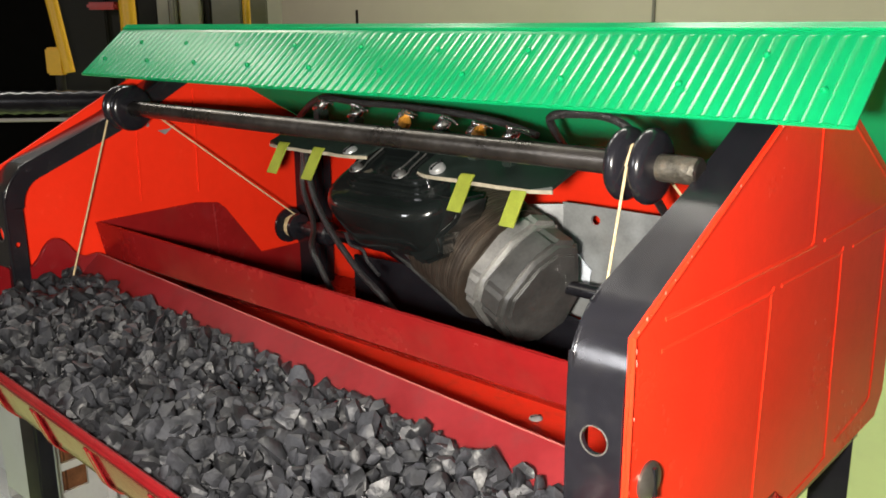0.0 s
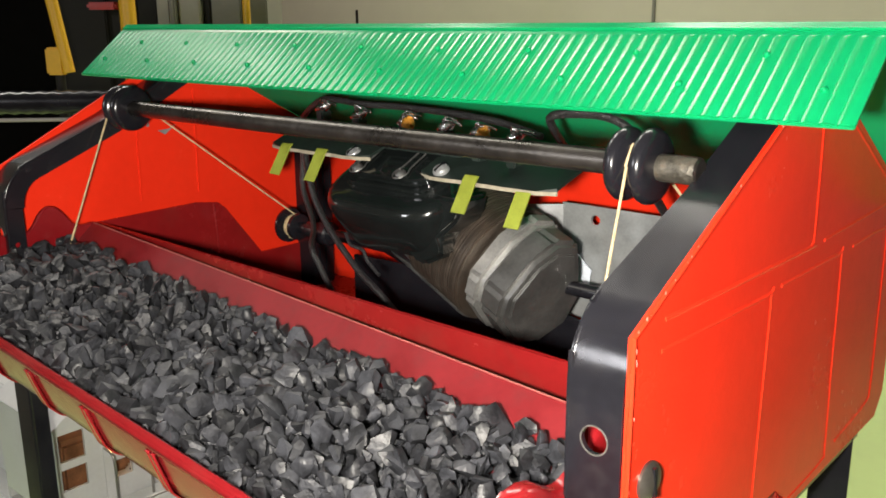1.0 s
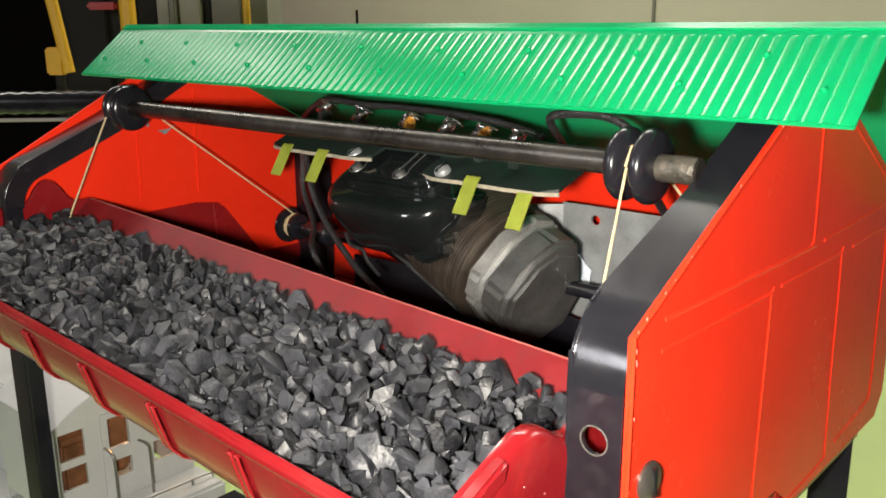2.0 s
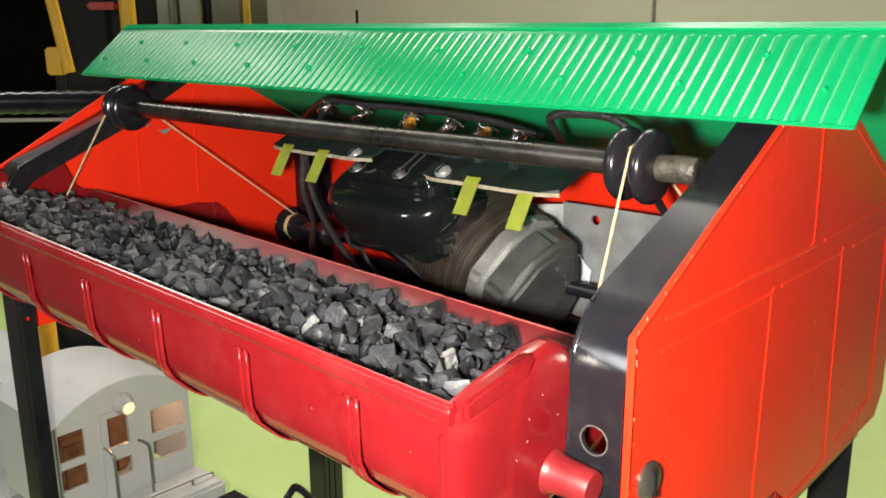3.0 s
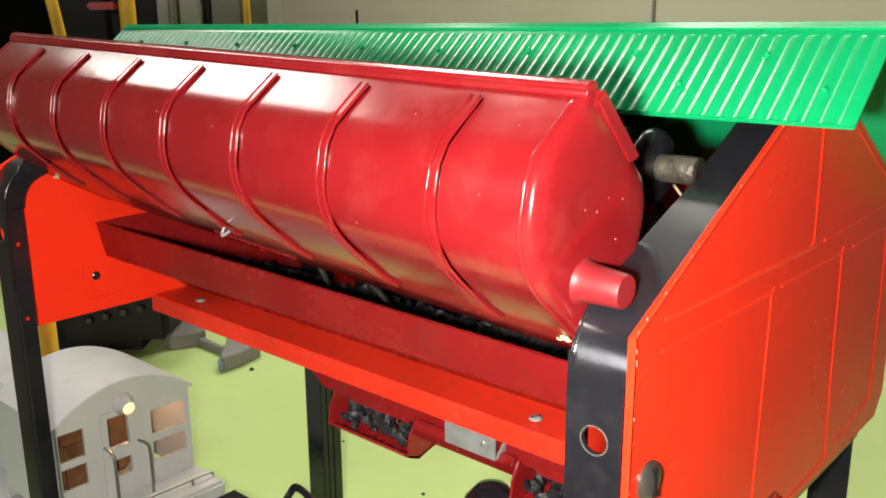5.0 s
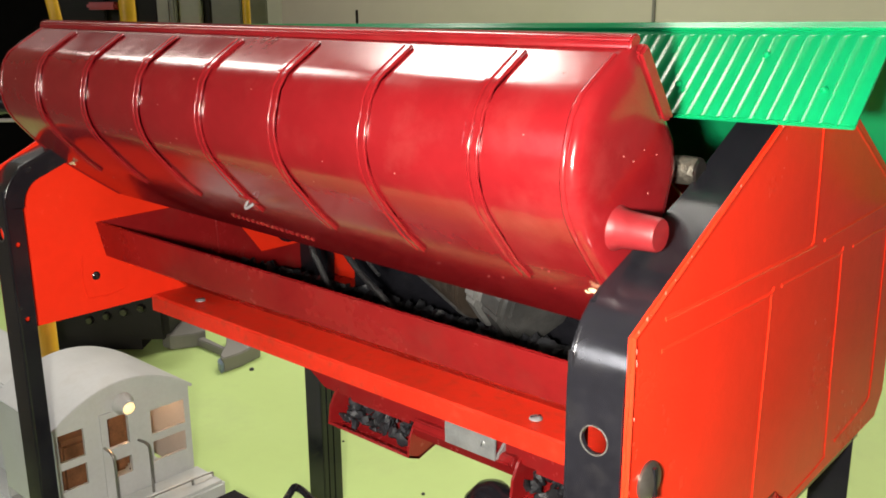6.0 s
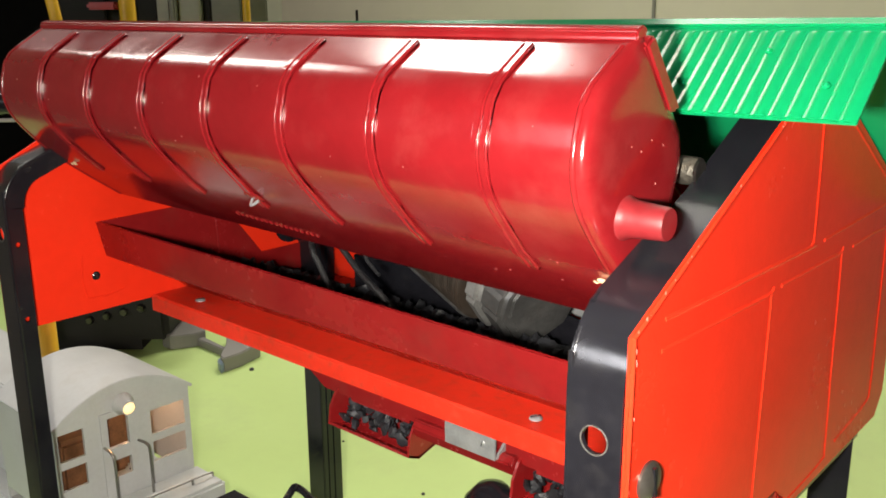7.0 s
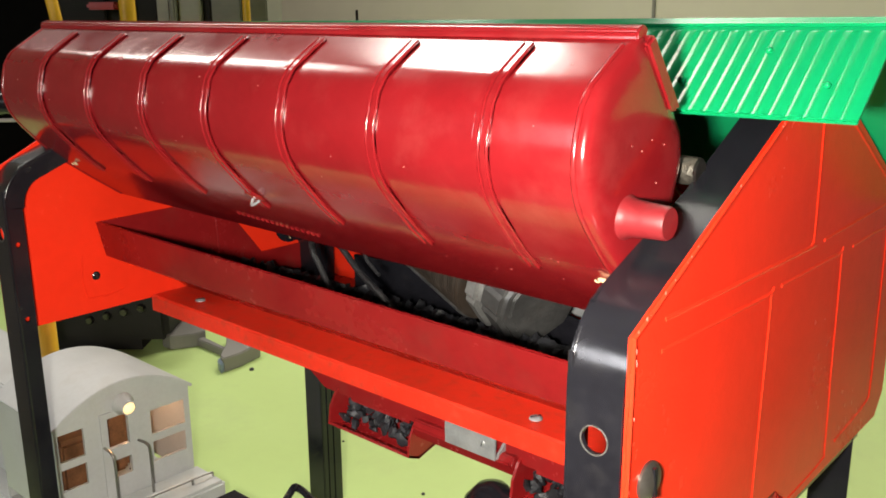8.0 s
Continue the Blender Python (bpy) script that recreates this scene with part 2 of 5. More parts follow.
right = end_wall(-0.0012, 0.0, 1)
BEADS = (((0.1008, 0.0600), (0.1022, 0.0225), (0.1008, 0.0180), (0.0970, 0.0171), (0.0140, 0.0180)), ((0.1110, 0.0173), (0.1860, 0.0190)),
         ((0.1195, 0.0545), (0.1400, 0.0435), (0.1860, 0.0185)), ((0.0130, 0.0110), (0.0700, 0.0098), (0.0733, 0.0085), (0.0728, -0.0200), (0.0720, -0.0500)),
         ((0.0800, 0.0104), (0.1250, 0.0100), (0.1285, 0.0080), (0.1305, -0.0300), (0.1325, -0.0570), (0.1295, -0.0620), (0.1000, -0.0633)),
         ((0.1385, 0.0102), (0.1720, 0.0100), (0.1752, 0.0060), (0.1770, -0.0300), (0.1775, -0.0500), (0.1735, -0.0560), (0.1420, -0.0590)))
for line in BEADS:
    part("bead", cable([(-0.00045, y, z) for y, z in line], 0.0008, 10, None, 5), RED, right)
edge = [(0.0, y, z) for y, z in SIDE]
part("rolled_edge", cable([edge[0], (0, 0.0005, -0.02), (0, 0.0006, 0.0173), (0, 0.035, 0.0355), edge[2], edge[3]], 0.0007, 6, None, 1), RED, right, "red rolled edge with chipped paint")
chips = bmesh.new()
rc = random.Random(5)
for k in range(34):
    f = rc.random()
    y, z = (0.0010 + 0.0708 * f, 0.0183 + 0.0370 * f) if k < 20 else (0.0005, 0.0168 - 0.05 * f)
    w = rc.uniform(0.00010, 0.00026)
    y += rc.uniform(0.0, 0.0015)
    lathe((0.0004, y, z - 2.5 * w), (0.0004, y + w * 0.8, z + 2.5 * w), [(0, w * 0.3), (0.4, w), (0.8, w * 0.8), (1, w * 0.2)], 5, chips)
tagged(part("paint_chip", chips, material("worn_pink_paint", (0.78, 0.085, 0.05), 0.6, vary=0.2, scale=300), right, "paler chips along the worn edge"), kind="stuff")
screw(right, (0.0002, 0.0097, -0.0184), (1, 0, 0), 0.0046, material("dull_screw_steel", (0.13, 0.12, 0.105), 0.4, metal=0.8, vary=0.3, scale=200), "screw", "dull steel domed slotted screw", 0.9, 0.42)
left = end_wall(XL, XL + 0.0012, -1)
screw(left, (XL + 0.0012, 0.0445, -0.0379), (1, 0, 0), 0.0022, BLACK, "screw", "small black screw")
part("bead", cable([(XL + 0.0012, 0.0385, -0.0270), (XL + 0.0012, 0.0390, -0.0480), (XL + 0.0012, 0.0590, -0.0470)], 0.0004, 5, None, 2), RED, left)
for yy in (0.072, 0.105):
    part("bead", cable([(XL + 0.0012, yy, -0.005), (XL + 0.0012, yy + 0.001, 0.048)], 0.0007, 5, None, 2), RED, left)
for pts in (((0.0780, 0.0310), (0.0795, 0.0310), (0.0795, 0.0385), (0.0785, 0.0385)), ((0.0840, 0.0285), (0.0905, 0.0290), (0.0945, 0.0310), (0.0880, 0.0262))):
    part("bare_patch", prism(pts, XL + 0.0010, XL + 0.0015), SHEET, left, "bare metal scratch in the red paint", 0)
part("back_wall", prism([(XL + 0.0012, 0.016), (XL + 0.0012, -0.082), (-0.050, -0.082), (-0.0012, -0.062), (-0.0012, 0.016)], 0.1935, 0.195, 0.0, None, "y"), RED, loader)

BEND = arc(0.0215, 0.0035, 0.0215, 180, 117.8, 10) + [(0.0718 - 0.02, 0.0548 - 0.0155), (0.105, 0.0675)]


def holed(u0, u1, v0, v1, cu, cv, r, w0, w1, axis, seg=24):
    """A flat plate with a round hole through it."""
    put = {"x": lambda u, v, w: (w, u, v), "y": lambda u, v, w: (u, w, v)}[axis]
    b = bmesh.new()
    rings = []
    for w in (w0, w1):
        inner, outer = [], []
        for i in range(seg):
            a = 2 * math.pi * (i + 0.5) / seg
            c, s = math.cos(a), math.sin(a)
            inner.append(b.verts.new(put(cu + r * c, cv + r * s, w)))
            k = min(((u1 - cu) / c if c > 0 else (u0 - cu) / c) if abs(c) > 1e-6 else 9, ((v1 - cv) / s if s > 0 else (v0 - cv) / s) if abs(s) > 1e-6 else 9)
            outer.append([cu + k * c, cv + k * s])
        for u in (u0, u1):
            for v in (v0, v1):
                near = min(outer, key=lambda p: (p[0] - u) ** 2 + (p[1] - v) ** 2)
                near[0], near[1] = u, v
        rings.append((inner, [b.verts.new(put(u, v, w)) for u, v in outer]))
    (i0, o0), (i1, o1) = rings
    for k in range(seg):
        m = (k + 1) % seg
        b.faces.new((i0[k], i0[m], o0[m], o0[k]))
        b.faces.new((i1[k], o1[k], o1[m], i1[m]))
        b.faces.new((i0[k], i1[k], i1[m], i0[m]))
        b.faces.new((o0[k], o0[m], o1[m], o1[k]))
    return b


def leg_frame(x_in, x_out):
    """A bent channel: a flange that faces front and top, and a web along its inner edge."""
    a, c = min(x_in, x_out), max(x_in, x_out)
    bm = prism(strip([(0.0, FLOOR), (0.0, -0.12), (0.0, -0.022)], -0.0011), a, c)
    merged(bm, holed(a, c, -0.022, 0.0035, (a + c) / 2 + 0.0004, -0.0078, 0.0032, 0.0, 0.0011, "y"))
    merged(bm, prism(strip(BEND, -0.0011), a, c))
    f = part("leg_frame", bm, BLACK, loader, "black enamelled steel channel leg", 40)
    s = 1 if x_out > x_in else -1
    x0, x1 = sorted((x_in, x_in + s * 0.0011))
    web = prism(strip(offset_line(BEND, -0.0011), -0.0075), x0, x1)
    box(x0, x1, 0.0011, 0.0078, FLOOR, -0.060, 0, web)
    for z0, z1, zc in ((-0.060, -0.030, -0.0465), (-0.030, 0.0035, -0.0125)):
        merged(web, holed(0.0011, 0.0078, z0, z1, 0.0040, zc, 0.0012, x0, x1, "x", 16))
    part("web", web, BLACK, f, smooth=30)
    xe = x_in + s * 0.0006
    part("rounded_edge", cable([(xe, *q) for q in [(0.0007, FLOOR + 0.001), (0.0007, -0.10)] + offset_line(BEND, -0.0007)], 0.0008, 10, None, 2), BLACK, f, smooth=80)
    rim = cable([((a + c) / 2 + 0.0004 + 0.0034 * math.cos(k * math.pi / 8), -0.0001, -0.0078 + 0.0034 * math.sin(k * math.pi / 8)) for k in range(17)], 0.0002, 6, None, 2)
    part("hole_rim", rim, material("worn_dull_metal", (0.07, 0.063, 0.057), 0.6, vary=0.4, scale=500), f, "bare metal rim worn round the hole")
    return f


leg_frame(XWR, -0.0014)
leg_frame(XW, XL + 0.0014)
for x0, x1 in ((XL + 0.0014, XW), (-0.0014, XWR)):
    leg = box(min(x0, x1), max(x0, x1), 0.1690, 0.1702, FLOOR, 0.0270, 0.0003)
    inner = x1
    box(min(inner, inner + (0.0012 if inner < x0 else -0.0012)), max(inner, inner + (0.0012 if inner < x0 else -0.0012)), 0.1702, 0.1840, FLOOR, 0.0230, 0, leg)
    leg = part("rear_leg", leg, BLACK, loader, "black enamelled steel rear leg")
    for yy in (0.1735, 0.1780):
        part("groove_rib", box(min(inner, inner + (-0.0006 if inner < x0 else 0.0006)), max(inner, inner + (-0.0006 if inner < x0 else 0.0006)), yy, yy + 0.0015, FLOOR, 0.02), BLACK, leg)

# shaft with two grooved pulleys
SY, SZ = 0.0572, 0.0430
part("shaft_collar", lathe((-0.0262, SY, SZ), (XWR + 0.0004, SY, SZ), [(0, 0.0035), (0.1, 0.0037), (0.9, 0.0037), (1, 0.0036)], 24), material("rusty_steel_collar", (0.13, 0.12, 0.10), 0.45, metal=0.75, vary=0.6, scale=300, bump=0.4, bump_scale=900, dirt=(0.10, 0.06, 0.03), dirt_amount=0.8, dirt_scale=300), loader, "rusty worn steel collar")
part("shaft", rod((XW - 0.001, SY, SZ), (XWR + 0.001, SY, SZ), 0.0035, 24), STEEL, loader, "dull worn steel shaft")


def pulley(x, r, w):
    prof = [(0, r * 0.62), (0.03, r * 0.78), (0.09, r * 0.91), (0.17, r * 0.985), (0.25, r), (0.33, r * 0.97), (0.40, r * 0.86), (0.45, r * 0.68), (0.50, r * 0.56), (0.58, r * 0.56), (0.63, r * 0.70), (0.67, r * 0.92), (0.72, r * 0.99), (0.79, r * 1.02), (0.88, r), (0.95, r * 0.93), (1, r * 0.82)]
    return part("pulley", lathe((x - w / 2, SY, SZ), (x + w / 2, SY, SZ), prof, 40), BLACK, loader, "black plastic grooved pulley")


pulley(-0.0325, 0.0101, 0.0130)
pulley(-0.2950, 0.0101, 0.0125)

# roof: ribbed front slope, plain back slope
RX0, RX1 = XL - 0.0208, 0.0208
EAVE, RIDGE, REAR = (0.0585, 0.0568), (0.0845, 0.0790), (0.2050, 0.0137)
roof = thing("roof", (-0.16, 0.0845, 0.079), "bright green ribbed plastic roof lifted loosely on the house", "roof")


def roof_parts():
    d = Vector((RIDGE[0] - EAVE[0], RIDGE[1] - EAVE[1]))
    ln = d.length
    d.normalize()
    n = Vector((-d.y, d.x))
    at = lambda s, h: (EAVE[0] + d.x * s + n.x * h, EAVE[1] + d.y * s + n.y * h)
    slope = part("front_slope", prism([at(0, -0.0014), at(0, 0), at(ln, 0), at(ln, -0.0014)], RX0, RX1, 0.0003), GREEN, roof)
    part("ridge_cap", prism([at(ln - 0.0026, 0.0), at(ln - 0.0022, 0.0007), (RIDGE[0] + 0.001, RIDGE[1] + 0.0009), (RIDGE[0] + 0.0035, RIDGE[1] - 0.0006), (RIDGE[0] + 0.003, RIDGE[1] - 0.002), at(ln - 0.002, -0.0014)], RX0, RX1, 0.0003), GREEN, roof)
    part("back_slope", prism([(RIDGE[0], RIDGE[1] - 0.0002), REAR, (REAR[0] - 0.0006, REAR[1] - 0.0014), (RIDGE[0] - 0.0006, RIDGE[1] - 0.002)], RX0, RX1), LIT_MATT_GREEN, roof)
    rib = bmesh.new()
    h = 0.00032
    prof = [(-0.0021, -0.0001), (-0.0013, h * 0.45), (-0.0006, h * 0.9), (0.0, h), (0.0006, h * 0.9), (0.0013, h * 0.45), (0.0021, -0.0001)]
    rings = []
    for s, q in ((0.0003, 0.8), (0.0010, 1.0), (ln - 0.0048, 1.0), (ln - 0.0040, 0.3)):
        rings.append([rib.verts.new((x, *at(s, z * q))) for x, z in prof])
    rib.faces.new(rings[0])
    rib.faces.new(rings[-1][::-1])
    for ra, rb in zip(rings, rings[1:]):
        for i in range(len(prof) - 1):
            rib.faces.new((ra[i], ra[i + 1], rb[i + 1], rb[i]))
    first = part("rib", rib, GREEN, roof, smooth=60)
    count = 86
    step = (RX1 - RX0 - 0.004) / (count - 1)
    first.location.x = (RX0 + 0.002) * K
    for i in range(1, count):
        r = new("rib", first.data)
        r.parent = roof
        r.location.x = (RX0 + 0.002 + step * i) * K
    for row, s in enumerate((ln * 0.31, ln * 0.65)):
        for i in range(10 if row == 0 else 9):
            x = (0.0109 if row == 0 else -0.0072) - 0.0376 * i
            p = at(s, 0.0004)
            q = at(s, 0.0016)
            part("rivet", lathe((x, *p), (x, *q), [(0, 0.0010), (0.5, 0.0009), (0.85, 0.0005), (1, 0.0001)], 10), GREEN, roof)


roof_parts()

# hopper: a dark red trough behind a red rail
HOP = [(0.1930, -0.0700), (0.0990, -0.0700), (0.0950, -0.0560), (0.0880, -0.0500), (0.0505, -0.0290), (0.0468, -0.0116)]


def sagged(b):
    """The front edge of the hopper hangs lower towards one end."""
    for v in b.verts:
        if v.co.y < 0.049 and v.co.z > -0.02:
            v.co.z -= 0.0028 * (v.co.x - XL) / -XL
    return b


hopper = part("hopper", sagged(prism(strip(HOP, -0.0013), XL + 0.0030, -0.0030)), ENAMEL, loader, "dark red sheet hopper", 20)
ENDP = [(0.0468, -0.0116), (0.1023, -0.0106), (0.1150, -0.0125), (0.1194, -0.0160), (0.1417, -0.0450), (0.1750, -0.0450), (0.1750, -0.0700), (0.0990, -0.0700), (0.0950, -0.0560), (0.0880, -0.0500), (0.0505, -0.0290)]
for x0 in (XL + 0.0016, -0.0030):
    part("end_plate", sagged(prism(ENDP, x0, x0 + 0.0014)), ENAMEL, hopper, smooth=0)
part("bin", prism([(-0.2250, -0.0715), (-0.2080, -0.0820), (-0.0300, -0.0820), (-0.0150, -0.0715)], 0.0930, 0.1450, 0.0010, None, "y"), ENAMEL, hopper, smooth=20)
part("crease", cable([(XL + 0.0030, 0.1120, -0.0125), (XL + 0.0032, 0.1130, -0.0300), (XL + 0.0030, 0.1140, -0.0480)], 0.0006, 5, None, 3), ENAMEL, hopper)
rail = part("rail", prism(strip([(0.0960, -0.0537), (0.0725, -0.0537), (0.0716, -0.0546), (0.0716, -0.0617)], 0.0012), XL + 0.0032, -0.0032), RAIL, loader, "worn red sheet metal rail with a folded lip", 20)
for x, y in ((-0.0796, 0.0792), (-0.2844, 0.0810)):
    screw(rail, (x, y, -0.0525), (0, 0, 1), 0.0024, SHEET, "rivet", "brassy rivet head", 0.3)


def chute(x0):
    """A scoop under the hopper, open to the front, with curved cheeks."""
    w = 0.050
    side = [(0.1180, -0.0740), (0.0970, -0.0750), (0.0915, -0.0800), (0.0880, -0.0860), (0.0868, -0.0945), (0.0930, -0.0970), (0.1060, -0.0935), (0.1180, -0.0860)]
    c = part("chute", prism(strip([(0.0868, -0.0945), (0.0930, -0.0972), (0.1060, -0.0940), (0.1190, -0.0860)], 0.0012), x0, x0 + w), ENAMEL, loader, "dark red scoop chute filled with coal", 20)
    for xx in (x0, x0 + w - 0.0012):
        part("cheek", prism(side, xx, xx + 0.0012), ENAMEL, c, smooth=0)
    part("gate", prism([(0.0968, -0.0740), (0.0978, -0.0740), (0.0965, -0.0845), (0.0955, -0.0845)], x0 + 0.006, x0 + w - 0.008), ENAMEL, c, smooth=0)
    return c


chute(-0.1985)
chute(-0.0965)
part("gutter", prism([(0.0900, -0.0780), (0.0880, -0.0805), (0.0905, -0.0860), (0.1300, -0.0900), (0.1350, -0.0842)], -0.1480, -0.0970, 0.0005), ENAMEL, loader, "dark red hopper bottom between the chutes")
tab = part("zinc_tab", prism([(0.0862, -0.0640), (0.0862, -0.0800), (0.0872, -0.0800), (0.0872, -0.0640)], -0.1280, -0.1030, 0.0002), SHEET, loader, "pale galvanised steel tab")
part("fold", prism([(0.0872, -0.0800), (0.0990, -0.0800), (0.0990, -0.0700)], -0.1042, -0.1030), SHEET, tab, smooth=0)
screw(tab, (-0.1090, 0.0862, -0.0745), (0, -1, 0), 0.0014, SHEET, "screw")


# ---- the tipping tray ----
TX0, TX1 = -0.3078, -0.0158
tray = thing("coal_tray", (-0.16, 0.0, -Z0), "dark red plastic coal tray with raised ribs", "coal tray")
BOTTOM = [(-0.0358, 0.0203), (-0.0348, 0.0150), (-0.0337, 0.0094), (-0.0327, 0.0046), (-0.0316, 0.0002), (-0.0288, -0.0040), (-0.0254, -0.0066), (-0.0223, -0.0088), (-0.0188, -0.0105), (-0.0149, -0.0115), (-0.0106, -0.0118), (-0.0062, -0.0112), (-0.0012, -0.0097), (0.0040, -0.0078), (0.0110, -0.0052), (0.0180, -0.0018), (0.0317, 0.0066), (0.0469, 0.0165)]
RIM = [(0.0462, 0.0178), (0.0400, 0.0182), (0.0365, 0.0205), (0.0335, 0.0262), (0.0310, 0.0297), (0.0275, 0.0312), (0.0245, 0.0302), (0.0220, 0.0280), (0.0192, 0.0245), (0.0160, 0.0222), (0.0120, 0.0214), (0.0085, 0.0224), (0.0050, 0.0252), (0.0015, 0.0282), (-0.0025, 0.0300), (-0.0075, 0.0304), (-0.0145, 0.0282), (-0.0250, 0.0248)]


def tray_z(pts, dz=-Z0):
    return [(y, z + dz) for y, z in pts]


def tray_parts():
    trough = part("trough", prism(strip(tray_z(BOTTOM), 0.0015), TX0 + 0.0006, TX1 - 0.0036, 0.0), MAROON, tray, smooth=50)
    # the inside is scuffed by the load
    trough.data.materials.append(SCUFFED)
    for p in trough.data.polygons:
        inward = Vector((0, 0.004, 0.030)) * K - p.center
        if abs(p.normal.x) < 0.5 and p.normal.dot(inward) > 0:
            p.material_index = 1
    outline = tray_z(offset_line(BOTTOM, -0.0003) + RIM)
    part("end_plate", prism(outline, TX0, TX0 + 0.0024, 0.0005), MAROON, tray, smooth=30)
    # the other end bulges a little and has rounded edges
    b = bmesh.new()
    cy, cz = 0.0020, 0.0100 - Z0
    rings = []
    for x, q in ((TX1 - 0.0046, 0.995), (TX1 - 0.0032, 1.0), (TX1 - 0.0020, 0.990), (TX1 - 0.0011, 0.965), (TX1 - 0.0005, 0.925), (TX1, 0.84), (TX1 + 0.0003, 0.68), (TX1 + 0.0004, 0.45)):
        rings.append([b.verts.new((x, cy + (y - cy) * q, cz + (z - cz) * q)) for y, z in outline])
    b.faces.new(rings[0][::-1])
    b.faces.new(rings[-1])
    for ra, rb in zip(rings, rings[1:]):
        for i in range(len(ra)):
            b.faces.new((ra[i], ra[(i + 1) % len(ra)], rb[(i + 1) % len(ra)], rb[i]))
    part("end_plate", b, MAROON, tray, smooth=50)
    part("corner_bead", cable([(TX1 - 0.0038, y, z) for y, z in tray_z(offset_line(BOTTOM, -0.0001)[1:-2])], 0.0008, 8, None, 2), MAROON, tray, smooth=80)
    part("lip", prism(tray_z([(-0.0346, 0.0212), (-0.0360, 0.0224), (-0.0374, 0.0216), (-0.0377, 0.0198), (-0.0372, 0.0180), (-0.0352, 0.0172)]), TX0, TX1 - 0.0012, 0.0004), MAROON, tray, smooth=60)
    part("worn_edge", cable([(TX0 + 0.003, 0.0460, 0.0178 - Z0), (-0.16, 0.0461, 0.0178 - Z0), (TX1 - 0.004, 0.0460, 0.0178 - Z0)], 0.0003, 6, None, 2), CHIP, tray, "pale worn rear edge")
    flange = [(-0.0340, 0.0182), (-0.0145, 0.0240), (-0.0130, 0.0286), (-0.0145, 0.0290), (-0.0350, 0.0224)]
    part("end_flange", prism(tray_z(flange), TX1 - 0.0030, TX1 + 0.0006, 0.0008), MAROON, tray, smooth=50)
    for x0, x1 in ((TX1 - 0.0002, -0.0048), (-0.3215, TX0 + 0.001)):
        part("trunnion", lathe((x0, 0, -Z0), (x1, 0, -Z0), [(0, 0.0057), (0.08, 0.0050), (0.2, 0.0045), (0.5, 0.0042), (0.95, 0.0039), (1, 0.0036)] if x0 > -0.1 else [(0, 0.0031), (0.07, 0.0036), (0.6, 0.0039), (0.8, 0.0043), (1, 0.0055)], 24), SCUFFED, tray, "worn dark red stub axle")
    line = tray_z(BOTTOM[1:-2] + [(0.0196, -0.0008)])
    for i in range(7):
        x = -0.2710 + 0.0376 * i
        for dx in (-0.0013, 0.0013):
            part("rib", bevelled(prism(strip(line, -0.0011), x + dx - 0.00125, x + dx + 0.00125), 0.0008, 3), MAROON, tray, smooth=60)


tray_parts()

# chipped spots and moulded marks on the tray
def tray_marks():
    rt = random.Random(3)
    specks = bmesh.new()
    for k in range(5):
        y, z = rt.uniform(-0.016, 0.000), rt.uniform(0.006, 0.022)
        w = rt.choice((0.00015, 0.0002, 0.0003))
        lathe((TX1 - 0.0004, y, z - Z0), (TX1 + 0.0006, y, z - Z0), [(0, w), (0.8, w), (1, w * 0.4)], 6, specks)
    for k in range(46):
        x, f = rt.uniform(TX0 + 0.01, TX1 - 0.01), rt.uniform(1, 15.9)
        i = int(f)
        a, c = BOTTOM[i], BOTTOM[i + 1]
        y, z = a[0] + (c[0] - a[0]) * (f - i), a[1] + (c[1] - a[1]) * (f - i)
        w = rt.choice((0.00015, 0.0002, 0.0003))
        nn = Vector((0, (c[1] - a[1]), -(c[0] - a[0]))).normalized()
        p = Vector((x, y, z - Z0))
        lathe(p - nn * 0.0002, p + nn * 0.00015, [(0, w), (0.9, w), (1, w * 0.5)], 6, specks)
    tagged(part("chip", specks, CHIP, tray, "pale chips and nicks in the dark red plastic"), kind="stuff")
    # moulded mark that cannot be read, as short bars, and a patched hook hole
    slope = Vector((0, 0.0317 - 0.0180, 0.0066 + 0.0018)).normalized()
    out = Vector((0, slope.z, -slope.y))
    mark = bmesh.new()
    for k in range(17):
        p = Vector((-0.1940 + 0.0026 * k, 0.0322 + 0.00025 * k, 0.0069 + 0.00016 * k - Z0))
        lathe(p + slope * 0.0003 * (k % 3), p + slope * 0.0022 + out * 0.0001, [(0, 0.0004), (0.5, 0.0006), (1, 0.0004)], 6, mark)
    part("moulded_mark", mark, MAROON, tray, "raised unreadable moulded mark")
    p = Vector((-0.1582, 0.0135, -0.0042 - Z0))
    part("patch", lathe(p, p + out * 0.0012, [(0, 0.0042), (0.5, 0.0036), (1, 0.001)], 14), MAROON, tray, "melted repair blob")
    part("hook", cable([p + out * 0.001, p + out * 0.0035 + Vector((0.001, 0, 0)), p + out * 0.002 + Vector((0.003, 0, 0.001))], 0.0005, 6), SHEET, tray, "small wire hook")
    for x in (-0.2920, -0.0240):
        k = Vector((x, 0.0180, -0.0024 - Z0))
        knot = lathe(k - Vector((0.0012, 0, 0)), k + Vector((0.0012, 0.0003, 0)), [(0, 0.0003), (0.3, 0.0006), (0.7, 0.0006), (1, 0.0003)], 10)
        cable([k, k + Vector((-0.0010, 0.0006, -0.0006)), k + Vector((-0.0018, 0.0, -0.0007))], 0.00025, 6, knot)
        cable([k, k + Vector((0.0008, 0.0006, -0.0003)), k + Vector((0.0014, 0.0009, 0.0003))], 0.00025, 6, knot)
        part("knot", knot, CORD, tray, "cream string knot")


tray_marks()


